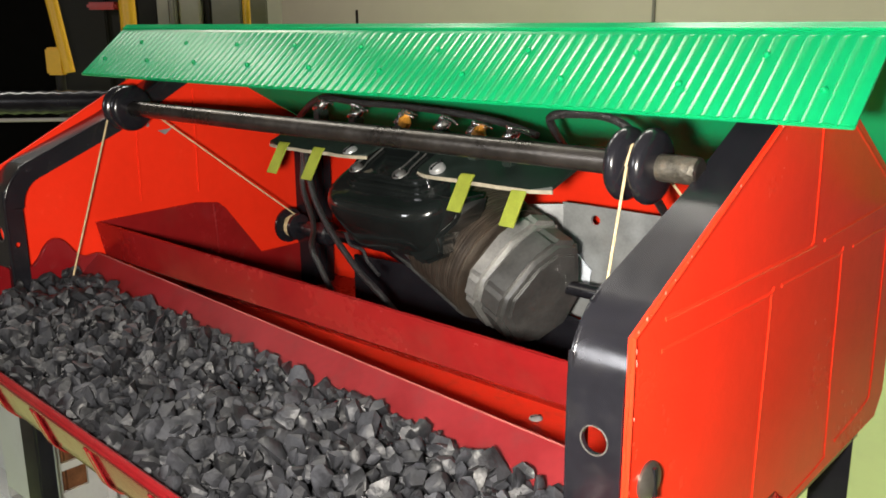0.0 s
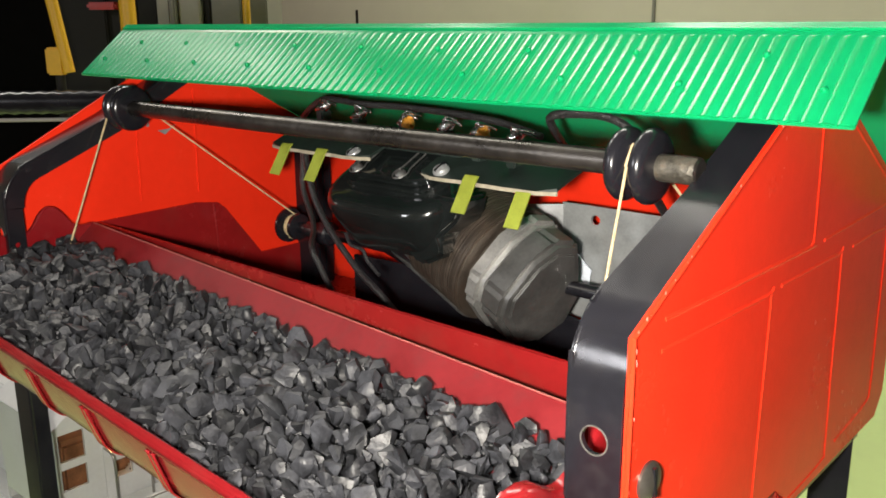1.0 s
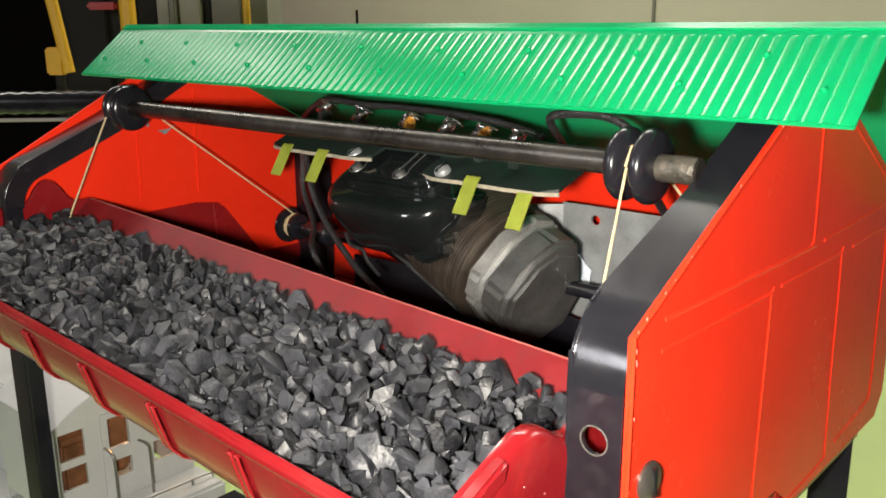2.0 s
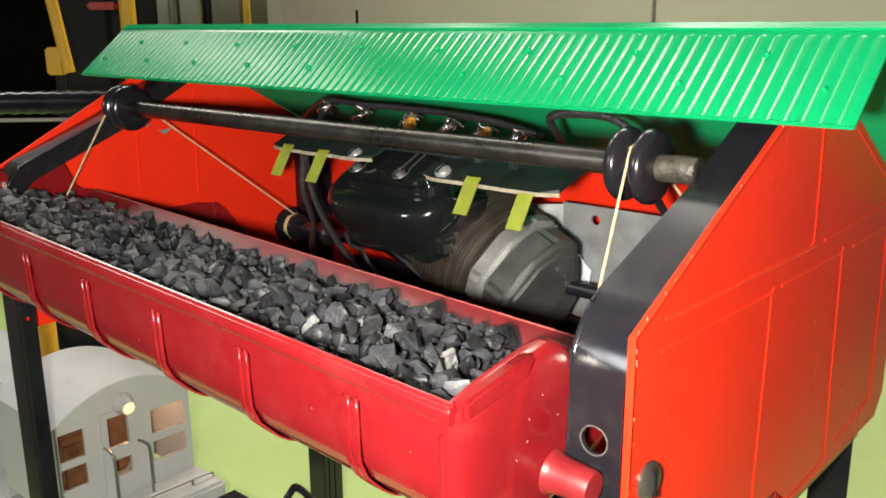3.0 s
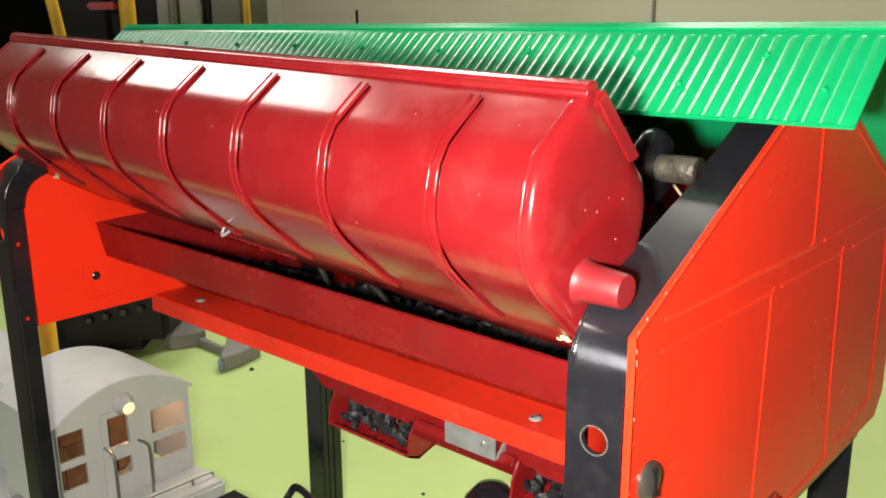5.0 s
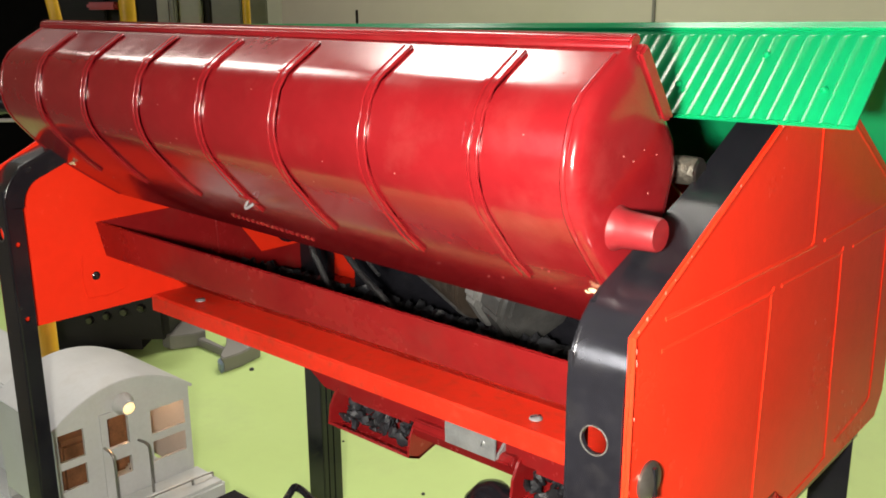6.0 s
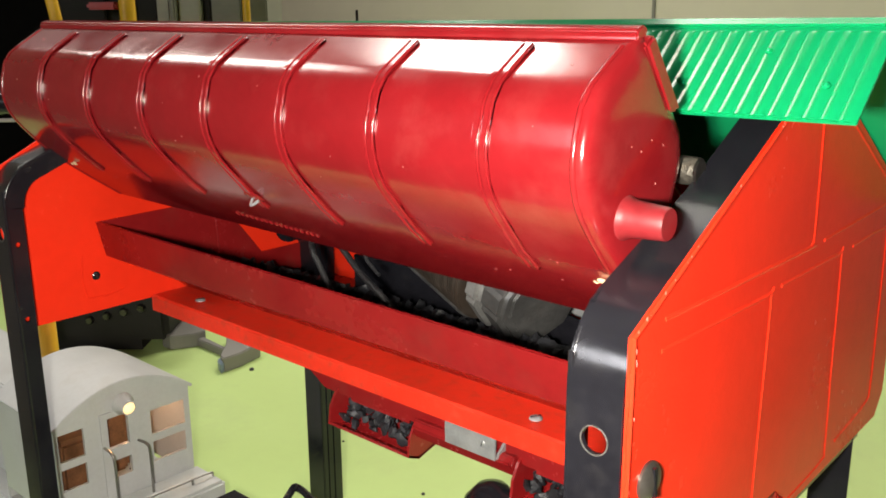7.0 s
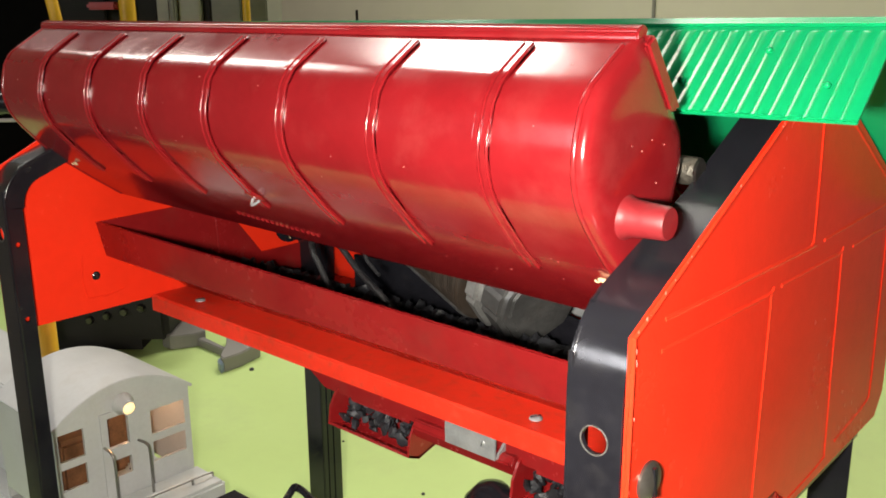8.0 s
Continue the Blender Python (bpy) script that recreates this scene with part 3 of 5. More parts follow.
# ---- motor, terminal board and wiring inside the house ----
AY, AZ = 0.1400, -0.0250
motor = thing("motor", (-0.16, 0.12, -0.045), "old open-frame electric motor with a black bakelite cover and zinc gearbox", "motor")
GEAR = [(0.1370, -0.0060), (0.1300, 0.0080), (0.1170, 0.0105), (0.1060, 0.0040), (0.0950, -0.0110), (0.0955, -0.0220), (0.1090, -0.0375), (0.1240, -0.0405), (0.1380, -0.0340), (0.1425, -0.0200)]
COREC = (0.1165, -0.0140)


def scaled(poly, s, dy=0.0, dz=0.0):
    return [(COREC[0] + (y - COREC[0]) * s + dy, COREC[1] + (z - COREC[1]) * s + dz) for y, z in poly]


def round_poly(r, n=40, sy=1.0):
    return [(COREC[0] + r * sy * math.cos(2 * math.pi * i / n), COREC[1] + r * math.sin(2 * math.pi * i / n)) for i in range(n)]


SWING = 9


def tilted(b, degrees=20, pivot=(-0.1180, -0.0140)):
    """Swings a motor part about the depth axis: the motor hangs with its gearbox end down."""
    c, s = math.cos(radians(degrees)), math.sin(radians(degrees))
    for v in b.verts:
        x, z = v.co.x - pivot[0], v.co.z - pivot[1]
        x, v.co.z = x * c + z * s, pivot[1] - 0.0056 - x * s + z * c
        y = v.co.y - COREC[0]
        ca, sa = math.cos(radians(SWING)), math.sin(radians(SWING))
        v.co.x, v.co.y = pivot[0] - 0.0095 + x * ca + y * sa, COREC[0] + 0.012 - x * sa + y * ca
    return b


# outline of the bracket's glare, painted in as a pale flat patch
GLARE = [(-0.1308, -0.0142), (-0.1251, -0.0133), (-0.1126, -0.0243), (-0.114, -0.0322), (-0.1227, -0.0329), (-0.12, -0.0257)]


def motor_parts():
    g = part("gearbox", tilted(prism(GEAR, -0.1140, -0.1000, 0.0022)), ZINC, motor, "grey zinc gearbox casting", 30)
    part("cover_plate", tilted(prism(scaled(GEAR, 0.80), -0.1002, -0.0985, 0.0006)), ZINC, g, smooth=30)
    part("ring", tilted(prism(scaled(GEAR, 1.06), -0.1225, -0.1130, 0.0022)), material("bright_zinc_casting", (0.34, 0.34, 0.33), 0.4, metal=0.6, vary=0.3, scale=120, bump=0.2, bump_scale=900), motor, "scratched bright zinc ring", 30)
    core = bmesh.new()
    for k in range(40):
        x = -0.1560 + 0.00083 * k
        prism(round_poly(0.0262 + 0.0002 * (k % 2), 40), x, x + 0.00060, 0, core)
    prism(round_poly(0.0255, 40), -0.1560, -0.1222, 0, core)
    laminated = part("laminated_core", tilted(core), material("laminated_steel", (0.085, 0.068, 0.055), 0.42, metal=0.6, vary=0.3, scale=140, piece=0.35, dirt=(0.12, 0.07, 0.04), dirt_amount=0.6), motor, "brown laminated steel core", 30)
    tagged(laminated, kind="stuff")
    part("end_bell", tilted(prism(round_poly(0.0252, 40), -0.1760, -0.1562, 0.0012)), ZINC, motor, "grey zinc end bell", 30)
    # the coil is oversized, its dark body also fills in the cover's shade
    part("coil", tilted(prism(round_poly(0.0220, 32), -0.1900, -0.1540, 0.003), 11), BLACK, motor, "dark varnished coil, enlarged to stand in for shade below the cover", 40)
    # invented black plate where only shade lies behind and below the motor
    part("shade_plate", prism([(-0.2450, -0.0360), (-0.1500, -0.0330), (-0.1050, -0.0420), (-0.1050, -0.0820), (-0.2450, -0.0820)], 0.1480, 0.1500, 0.0003, None, "y"), BLACK, motor, "black plate standing in for shade behind the motor", 0)
    down, out = Vector((0, -0.894, -0.447)), Vector((0, -0.447, 0.894))
    foot = Vector((0, 0.0970, 0.0138))

    def on_slope(u, v, w):
        return foot + Vector((u, 0, 0)) + down * v + out * w

    def slope_plate(outline, w0, w1, bevel):
        b = prism(outline, w0, w1, bevel, None, "z")
        for q in b.verts:
            q.co = on_slope(q.co.x, q.co.y, q.co.z)
        return b

    def lobes(x0, x1, v0, v1, r):
        pts = []
        for cx, cv, a in ((x1 - r, v1 - r, 0), (x0 + r, v1 - r, 90), (x0 + r, v0, 180), (x1 - r, v0, 270)):
            n = 6 if a < 180 else 1
            pts += [(cx + r * math.cos(radians(a + 90 * i / n)), cv + (r * math.sin(radians(a + 90 * i / n)) if a < 180 else 0)) for i in range(n + (1 if a < 180 else 0))]
        return pts

    b = bmesh.new()
    rings = []
    for w, inset in ((-0.0240, 0.0030), (-0.0120, 0.0008), (-0.0060, 0.0), (-0.0036, 0.0003), (-0.0018, 0.0012), (-0.0005, 0.0028), (0.0, 0.0048)):
        rings.append([b.verts.new(on_slope(u, v, w)) for u, v in lobes(-0.2045 + inset, -0.1365 - inset, -0.0300, 0.0125 - inset, 0.0170 - inset * 0.6)])
    b.faces.new(rings[0][::-1])
    b.faces.new(rings[-1])
    for ra, rb in zip(rings, rings[1:]):
        for q in range(len(ra)):
            b.faces.new((ra[q], ra[(q + 1) % len(ra)], rb[(q + 1) % len(ra)], rb[q]))
    cover = part("brush_cover", b, BAKELITE, motor, "glossy black bakelite brush cover", 60)
    part("step", slope_plate(lobes(-0.1965, -0.1410, -0.0250, 0.0020, 0.012), -0.001, 0.0030, 0.0012), BAKELITE, cover, smooth=50)
    part("plateau", slope_plate(lobes(-0.1940, -0.1440, -0.0250, -0.0010, 0.011), 0.002, 0.0060, 0.0015), BAKELITE, cover, smooth=50)
    tongue = [(-0.1680, 0.0020), (-0.1610, -0.0060), (-0.1560, -0.0122), (-0.1525, -0.0140), (-0.1490, -0.0143), (-0.1400, -0.0100), (-0.1388, -0.0065), (-0.1405, -0.0020), (-0.1310, 0.0065), (-0.1290, 0.0150), (-0.1680, 0.0150)]
    part("skirt", bevelled(prism(tongue, 0.0975, 0.1150, 0.0, None, "y"), 0.0016, 3), BAKELITE, cover, smooth=50)
    for x in (-0.1860, -0.1610):
        clip = part("brush_clip", slope_plate([(x - 0.0020, -0.0190), (x + 0.0020, -0.0190), (x + 0.0024, -0.0045), (x - 0.0024, -0.0045)], 0.0058, 0.0066, 0.0003), BAKELITE, cover, smooth=40)
        loop = [on_slope(x + s, v, 0.0068) for s, v in ((0.0021, -0.0190), (0.0022, -0.0090), (0.0032, -0.0060), (0.0032, -0.0035), (0.0014, -0.0010), (-0.0014, -0.0010), (-0.0032, -0.0035), (-0.0032, -0.0060), (-0.0022, -0.0090), (-0.0021, -0.0190))]
        part("outline", cable(loop, 0.00035, 6, None, 3), ZINC, clip)
        part("brush_cap", lathe(on_slope(x, -0.0042, 0.0058), on_slope(x, -0.0042, 0.0082), [(0, 0.0024), (0.5, 0.0024), (0.8, 0.0018), (1, 0.0005)], 20), ZINC, clip, "dull steel brush cap")
    part("lower_housing", tilted(prism([(COREC[0] + 0.0274 * math.cos(radians(a)), COREC[1] + 0.0274 * math.sin(radians(a))) for a in range(222, 330, 6)], -0.1740, -0.1240, 0.0010)), ZINC, motor, "rough grey zinc lower housing", 30)
    part("shaft", rod((-0.2850, AY, AZ), (-0.0150, AY, AZ), 0.0030, 16), BLACK, motor, "black drive shaft")
    for x, q in ((-0.2830, 1.0), (-0.0270, 0.70)):
        part("spool", lathe((x - 0.0050, AY, AZ), (x + 0.0060, AY, AZ), [(0, 0.0080 * q), (0.08, 0.0092 * q), (0.22, 0.0092 * q), (0.3, 0.0052), (0.68, 0.0052), (0.74, 0.0070 * q), (0.95, 0.0070 * q), (1, 0.006 * q)], 28), BLACK, motor, "black winding spool")
    part("winding", lathe((-0.2845, AY, AZ), (-0.2795, AY, AZ), [(0, 0.0054), (0.15, 0.0060), (0.3, 0.0057), (0.45, 0.0061), (0.6, 0.0057), (0.8, 0.0061), (1, 0.0054)], 24), CORD, motor, "turns of cream string on the spool")
    part("collar", lathe((-0.2700, AY, AZ), (-0.2520, AY, AZ), [(0, 0.0042), (0.1, 0.0048), (0.5, 0.0048), (0.6, 0.0062), (0.95, 0.0062), (1, 0.005)], 24), BLACK, motor, "black shaft collar")
    # galvanised bracket behind the gearbox
    br = part("bracket", holed(-0.1310, -0.0800, -0.0480, 0.0030, -0.1140, -0.0030, 0.0022, 0.1690, 0.1702, "y"), SHEET, motor, "bent galvanised sheet bracket", 20)
    part("fold", prism([(-0.1310, 0.1690), (-0.1460, 0.1560), (-0.1452, 0.1552), (-0.1300, 0.1682)], -0.0400, 0.0022, 0.0, None, "z"), SHEET, br, smooth=0)
    part("glare_patch", prism(GLARE, 0.1645, 0.1652, 0.0, None, "y"), material("pale_blue_white_glare", (0.70, 0.76, 0.86), 0.5), br, "pale bluish patch painted in for glare on the bracket", 0)


motor_parts()
board = thing("terminal_board", (-0.165, 0.11, 0.024), "black fibre terminal board with yellow lugs and soldered wires", "terminal board")
FIBRE = material("black_fibre_board", (0.012, 0.020, 0.017), 0.4, vary=0.3, scale=120)
TAN = material("cut_fibre_edge", (0.30, 0.27, 0.20), 0.8, vary=0.3, scale=400)
LUG = material("yellow_fibre_lug", (0.25, 0.29, 0.035), 0.5, vary=0.2, scale=200, bump=0.1)
SOLDER = material("bright_solder", (0.75, 0.75, 0.73), 0.18, metal=1.0, vary=0.15, scale=400, bump=0.3, bump_scale=700)
AMBER = material("amber_resin", (0.50, 0.22, 0.03), 0.2, vary=0.4, scale=500, coat=0.4)
SLEEVE = material("braided_black_sleeve", (0.018, 0.018, 0.019), 0.35, vary=0.7, scale=900, bump=0.6, bump_scale=1500)


def board_parts():
    rb = random.Random(8)
    for x0, x1, z in ((-0.2470, -0.1830, 0.0250), (-0.1540, -0.0900, 0.0215)):
        n = 9
        front = []
        for i in range(n + 1):
            f = i / n
            front.append((x0 + (x1 - x0) * f, 0.0975 + rb.uniform(-0.0006, 0.0006) + (0.003 if i in (0, n) else 0)))
        outline = front + [(x1 + 0.001, 0.1150), (x0 - 0.001, 0.1150)]
        bm = prism(outline, 0.0, 0.0013, 0, None, "z")
        for v in bm.verts:
            v.co.z += z + (v.co.y - 0.0975) * 0.38
        b = part("board", bm, FIBRE, board, smooth=0)
        e = bmesh.new()
        for (xa, ya), (xb, yb) in zip(front, front[1:]):
            q = [e.verts.new(p) for p in ((xa, ya - 0.0003, z - 0.0001), (xb, yb - 0.0003, z - 0.0001), (xb, yb - 0.0003, z + 0.0013), (xa, ya - 0.0003, z + 0.0013), (xa, ya + 0.0004, z - 0.0001), (xb, yb + 0.0004, z - 0.0001), (xb, yb + 0.0004, z + 0.0013), (xa, ya + 0.0004, z + 0.0013))]
            for i in ((0, 1, 2, 3), (4, 7, 6, 5), (0, 4, 5, 1), (3, 2, 6, 7), (0, 3, 7, 4), (1, 5, 6, 2)):
                e.faces.new([q[k] for k in i])
        part("cut_edge", e, TAN, b, "rough tan cut edge", 0)
    part("bridge", box(-0.1900, -0.1400, 0.1080, 0.1180, 0.0290, 0.0350, 0.0015), FIBRE, board)
    for x, z in ((-0.2336, 0.0266), (-0.2100, 0.0262), (-0.1262, 0.0236), (-0.1016, 0.0214)):
        w = 0.0032
        line = [(0.0982, z + 0.0016), (0.0975, z + 0.0012), (0.0966, z + 0.0002), (0.0895, z - 0.0112)]
        b = prism(strip(line, 0.0006), x - w, x + w, 0)
        part("lug", b, LUG, board, "yellow fibre lug", 20)
    for x, z in ((-0.1935, 0.0270), (-0.1440, 0.0248)):
        screw(board, (x, 0.1010, z), (0, -0.5, 0.85), 0.0034, SHEET, "rivet", "round steel rivet", 0.5, 0.65)
    spots = ((-0.2230, 0.0445, 0), (-0.2000, 0.0425, 0), (-0.1720, 0.0420, 1), (-0.1500, 0.0410, 0), (-0.1330, 0.0405, 1), (-0.1160, 0.0395, 0))
    for i, (x, z, amber) in enumerate(spots):
        s = part("solder_joint", lathe((x - 0.003, 0.1090, z - 0.002), (x + 0.0035, 0.1120, z + 0.001), [(0, 0.0008), (0.25, 0.0021), (0.6, 0.0026), (0.85, 0.0016), (1, 0.0006)], 10), SOLDER, board, "bright blob of solder")
        if amber:
            part("resin", lathe((x + 0.003, 0.1080, z - 0.003), (x + 0.0055, 0.1090, z + 0.0025), [(0, 0.0025), (0.4, 0.0028), (0.8, 0.0012), (1, 0.0004)], 10), AMBER, s, "amber flux resin")
        strands = bmesh.new()
        for k in range(5):
            a = rb.uniform(-1, 1)
            cable([(x, 0.1090, z), (x + 0.003 + 0.002 * a, 0.1075, z + 0.002 + 0.002 * rb.random()), (x + 0.008 + 0.003 * a, 0.1090, z + 0.0005 + 0.002 * rb.random())], 0.0004, 5, strands, 3)
        part("strand", strands, SOLDER, s)
        part("tag_strip", box(x - 0.0022, x + 0.0022, 0.1080, 0.1140, z - 0.0120, z - 0.0020, 0.0006), FIBRE, board)
    part("wire", cable([(-0.250, 0.120, 0.036), (-0.225, 0.112, 0.047), (-0.200, 0.112, 0.0465), (-0.170, 0.115, 0.046), (-0.130, 0.114, 0.044), (-0.104, 0.111, 0.040)], 0.0014, 8), SLEEVE, board, "black wire")


board_parts()
wires = []
for pts, r in (([(-0.2330, 0.1090, 0.0230), (-0.2260, 0.1050, 0.0118), (-0.2190, 0.1024, 0.0020), (-0.2076, 0.0998, -0.0082), (-0.1947, 0.0972, -0.0165), (-0.1822, 0.0946, -0.0232), (-0.1669, 0.0920, -0.0296), (-0.1560, 0.0960, -0.0420)], 0.0014),
               ([(-0.2610, 0.1320, 0.0280), (-0.2580, 0.1280, 0.0120), (-0.2550, 0.1250, 0.0000), (-0.2400, 0.1180, -0.0140), (-0.2263, 0.1050, -0.0208), (-0.2212, 0.1050, -0.0289), (-0.2152, 0.1050, -0.0374), (-0.2100, 0.1100, -0.0530)], 0.0014),
               ([(-0.1991, 0.1020, -0.0094), (-0.1942, 0.1000, -0.0134), (-0.1867, 0.1000, -0.0145), (-0.1827, 0.0990, -0.0186), (-0.1747, 0.0980, -0.0231)], 0.0008),
               ([(-0.1000, 0.1250, 0.0330), (-0.0930, 0.1050, 0.0440), (-0.0906, 0.1000, 0.0485), (-0.0826, 0.1000, 0.0500), (-0.0700, 0.1000, 0.0500), (-0.0610, 0.1000, 0.0470), (-0.0560, 0.1010, 0.0405), (-0.0580, 0.1100, 0.0280), (-0.0620, 0.1350, 0.0100)], 0.0015)):
    base = pts[-1]
    single("cable", cable(pts, r, 8), SLEEVE, base, "black braided wire hanging beside the motor", "wire", "motor wires")


# ---- coal ----
def lump_mesh(seed):
    r = random.Random(seed)
    b = bmesh.new()
    sx, sy, sz = r.uniform(0.85, 1.35), r.uniform(0.7, 1.1), r.uniform(0.42, 0.8)
    for k in range(13):
        v = Vector((r.gauss(0, 1), r.gauss(0, 1), r.gauss(0, 1))).normalized() * r.uniform(0.82, 1.0)
        b.verts.new((v.x * sx, v.y * sy, v.z * sz))
    out = bmesh.ops.convex_hull(b, input=b.verts[:])
    bmesh.ops.delete(b, geom=[v for v in out["geom_interior"] if isinstance(v, bmesh.types.BMVert)], context="VERTS")
    bmesh.ops.dissolve_limit(b, angle_limit=radians(14), verts=b.verts[:], edges=b.edges[:])
    bmesh.ops.triangulate(b, faces=b.faces[:])
    return b


SHAPES = []
LUMPS = []
for q in range(24):
    b = lump_mesh(q + 1)
    b.verts.ensure_lookup_table()
    SHAPES.append(([v.co.copy() for v in b.verts], [[v.index for v in f.verts] for f in b.faces]))
    me = bpy.data.meshes.new("coal_lump")
    b.to_mesh(me)
    b.free()
    for v in me.vertices:
        v.co *= K
    me.materials.append(COAL)
    for q2 in me.polygons:
        q2.use_smooth = True
    me.set_sharp_from_angle(angle=radians(46))
    LUMPS.append(me)
COAL_ONE = material("coal_piece", (0.021, 0.022, 0.026), 0.46, vary=0.7, scale=0.9, bump=0.7, bump_scale=3.0, spec=0.5, rough_vary=0.12)
nt = COAL_ONE.node_tree
for bump_node in [n for n in nt.nodes if n.bl_idname == "ShaderNodeBump"]:
    bump_node.inputs["Distance"].default_value = 0.0005
info = nt.nodes.new("ShaderNodeObjectInfo")
scale_node = [n for n in nt.nodes if n.bl_idname == "ShaderNodeVectorMath"][0]
mr = nt.nodes.new("ShaderNodeMapRange")
mr.inputs["To Min"].default_value, mr.inputs["To Max"].default_value = 0.5, 1.7
nt.links.new(info.outputs["Random"], mr.inputs["Value"])
mu = nt.nodes.new("ShaderNodeMath")
mu.operation = "MULTIPLY"
nt.links.new(mr.outputs["Result"], mu.inputs[0])
nt.links.new(scale_node.inputs["Scale"].links[0].from_socket, mu.inputs[1])
nt.links.new(mu.outputs[0], scale_node.inputs["Scale"])
for me in LUMPS:
    me.materials[0] = COAL_ONE


def joined_lumps(name, places, mat, parent, base):
    verts, faces = [], []
    for q, m in places:
        vs, fs = SHAPES[q]
        o = len(verts)
        verts += [((m @ v) - base) * K for v in vs]
        faces += [[i + o for i in f] for f in fs]
    me = bpy.data.meshes.new(name)
    me.from_pydata(verts, [], faces)
    for q2 in me.polygons:
        q2.use_smooth = True
    me.set_sharp_from_angle(angle=radians(46))
    me.materials.append(mat)
    ob = new(name, me)
    ob.parent = parent
    return tagged(ob, "loose black coal lumps lying underneath", kind="stuff")


def random_turn(r):
    return Euler((r.uniform(0, 6.28), r.uniform(0, 6.28), r.uniform(0, 6.28))).to_matrix().to_4x4()


def trough_z(y):
    for a, c in zip(BOTTOM, BOTTOM[1:]):
        if a[0] <= y <= c[0]:
            return a[1] + (c[1] - a[1]) * (y - a[0]) / (c[0] - a[0])
    return 0.02


def clear_of_trough(y, z):
    """How far a point lies inside the trough's wall."""
    if z < trough_z(min(max(y, -0.0352), 0.0465)):
        return -1
    best = 1.0
    for a, c in zip(BOTTOM, BOTTOM[1:]):
        d = Vector((c[0] - a[0], c[1] - a[1]))
        f = min(1, max(0, Vector((y - a[0], z - a[1])).dot(d) / d.length_squared))
        best = min(best, math.hypot(y - a[0] - d.x * f, z - a[1] - d.y * f))
    return best


HEAPS = []


def coal_heaps():
    r = random.Random(11)
    slices = 10
    x_lo, x_hi = TX0 + 0.004, TX1 - 0.009
    for i in range(slices):
        for half in (0, 1):
            x0, x1 = x_lo + (x_hi - x_lo) * i / slices, x_lo + (x_hi - x_lo) * (i + 1) / slices
            y0, y1 = (-0.0335, 0.0010) if half == 0 else (0.0010, 0.0390)
            base = Vector(((x0 + x1) / 2, (y0 + y1) / 2, 0.006))
            heap = new("coal_heap")
            heap.empty_display_size = 0.01
            tagged(heap, "heap of shiny black coal lumps carried by the tray", "coal", "coal load")
            deep = []
            top = []
            for layer in (0, 1, 2, 3, 4):
                step = 0.0050
                yy = y0 + 0.002
                while yy < y1:
                    xx = x0 + 0.001
                    while xx < x1:
                        y = yy + r.uniform(-0.0020, 0.0020)
                        x = xx + r.uniform(-0.0020, 0.0020)
                        s = r.choice((0.0026, 0.0031, 0.0037, 0.0043, 0.0050)) * r.uniform(0.9, 1.12)
                        crown = 0.0140 + 0.0020 * math.cos(y / 0.034 * 1.57) + 0.0022 * noise.noise(Vector((x * 60, y * 60, 3)))
                        z = crown - 0.0046 * layer + r.uniform(-0.0016, 0.0016)
                        xc = min(max(x, TX0 + 0.0060), TX1 - 0.0100 + 0.003 * noise.noise(Vector((y * 80, 0, 2))))
                        y = min(y, 0.0305 + 0.0016 * noise.noise(Vector((x * 90, 0, 7))))
                        for nudge in range(5):
                            if clear_of_trough(y, z) > s * 0.95 + 0.0014:
                                break
                            y += -0.0012 if y > 0 else 0.0012
                        if clear_of_trough(y, z) > s * 0.95 + 0.0014:
                            m = Matrix.Translation((xc, y, z)) @ random_turn(r) @ Matrix.Scale(s, 4)
                            q = r.randrange(24)
                            (top if layer == 0 and x0 > -0.172 else deep).append((q, m))
                        xx += step
                    yy += step
            joined_lumps("coal_bed", deep, COAL, heap, base)
            for q, m in top:
                ob = new("coal_lump", LUMPS[q])
                ob.parent = heap
                loc, rot, sc = m.decompose()
                ob.location, ob.rotation_mode, ob.rotation_quaternion, ob.scale = (loc - base) * K, "QUATERNION", rot, sc
            HEAPS.append((heap, base, half, i))


coal_heaps()


def chute_coal(x0):
    r = random.Random(int(x0 * 1e4))
    heap = thing("chute_coal", (x0 + 0.025, 0.1, -0.094), "black coal lumps filling a dark red chute", "coal", "coal in the chutes")
    base = BASE[heap.name]
    deep = []
    for k in range(130):
        x, y = r.uniform(x0 + 0.004, x0 + 0.046), r.uniform(0.0905, 0.1160)
        z = -0.0945 + (y - 0.0905) * 0.55 + r.uniform(0.0, 0.006)
        s = r.choice((0.0022, 0.0027, 0.0032, 0.0036))
        m = Matrix.Translation((x, y, z)) @ random_turn(r) @ Matrix.Scale(s, 4)
        deep.append((r.randrange(24), m))
    for q, m in deep[:45]:
        ob = new("coal_lump", LUMPS[q])
        ob.parent = heap
        loc, rot, sc = m.decompose()
        ob.location, ob.rotation_mode, ob.rotation_quaternion, ob.scale = (loc - base) * K, "QUATERNION", rot, sc
    joined_lumps("coal_bed", deep[45:], COAL, heap, base)


chute_coal(-0.1985)
chute_coal(-0.0965)
FALLING = []
for k in range(4):
    ob = new("falling_coal_lump", LUMPS[k + 3])
    ob.scale = [0.0030, 0.0026, 0.0024, 0.0022][k] * Vector((1, 1, 1))
    tagged(ob, "small black coal lump dropping from the chute", "coal", "falling coal")
    FALLING.append(ob)


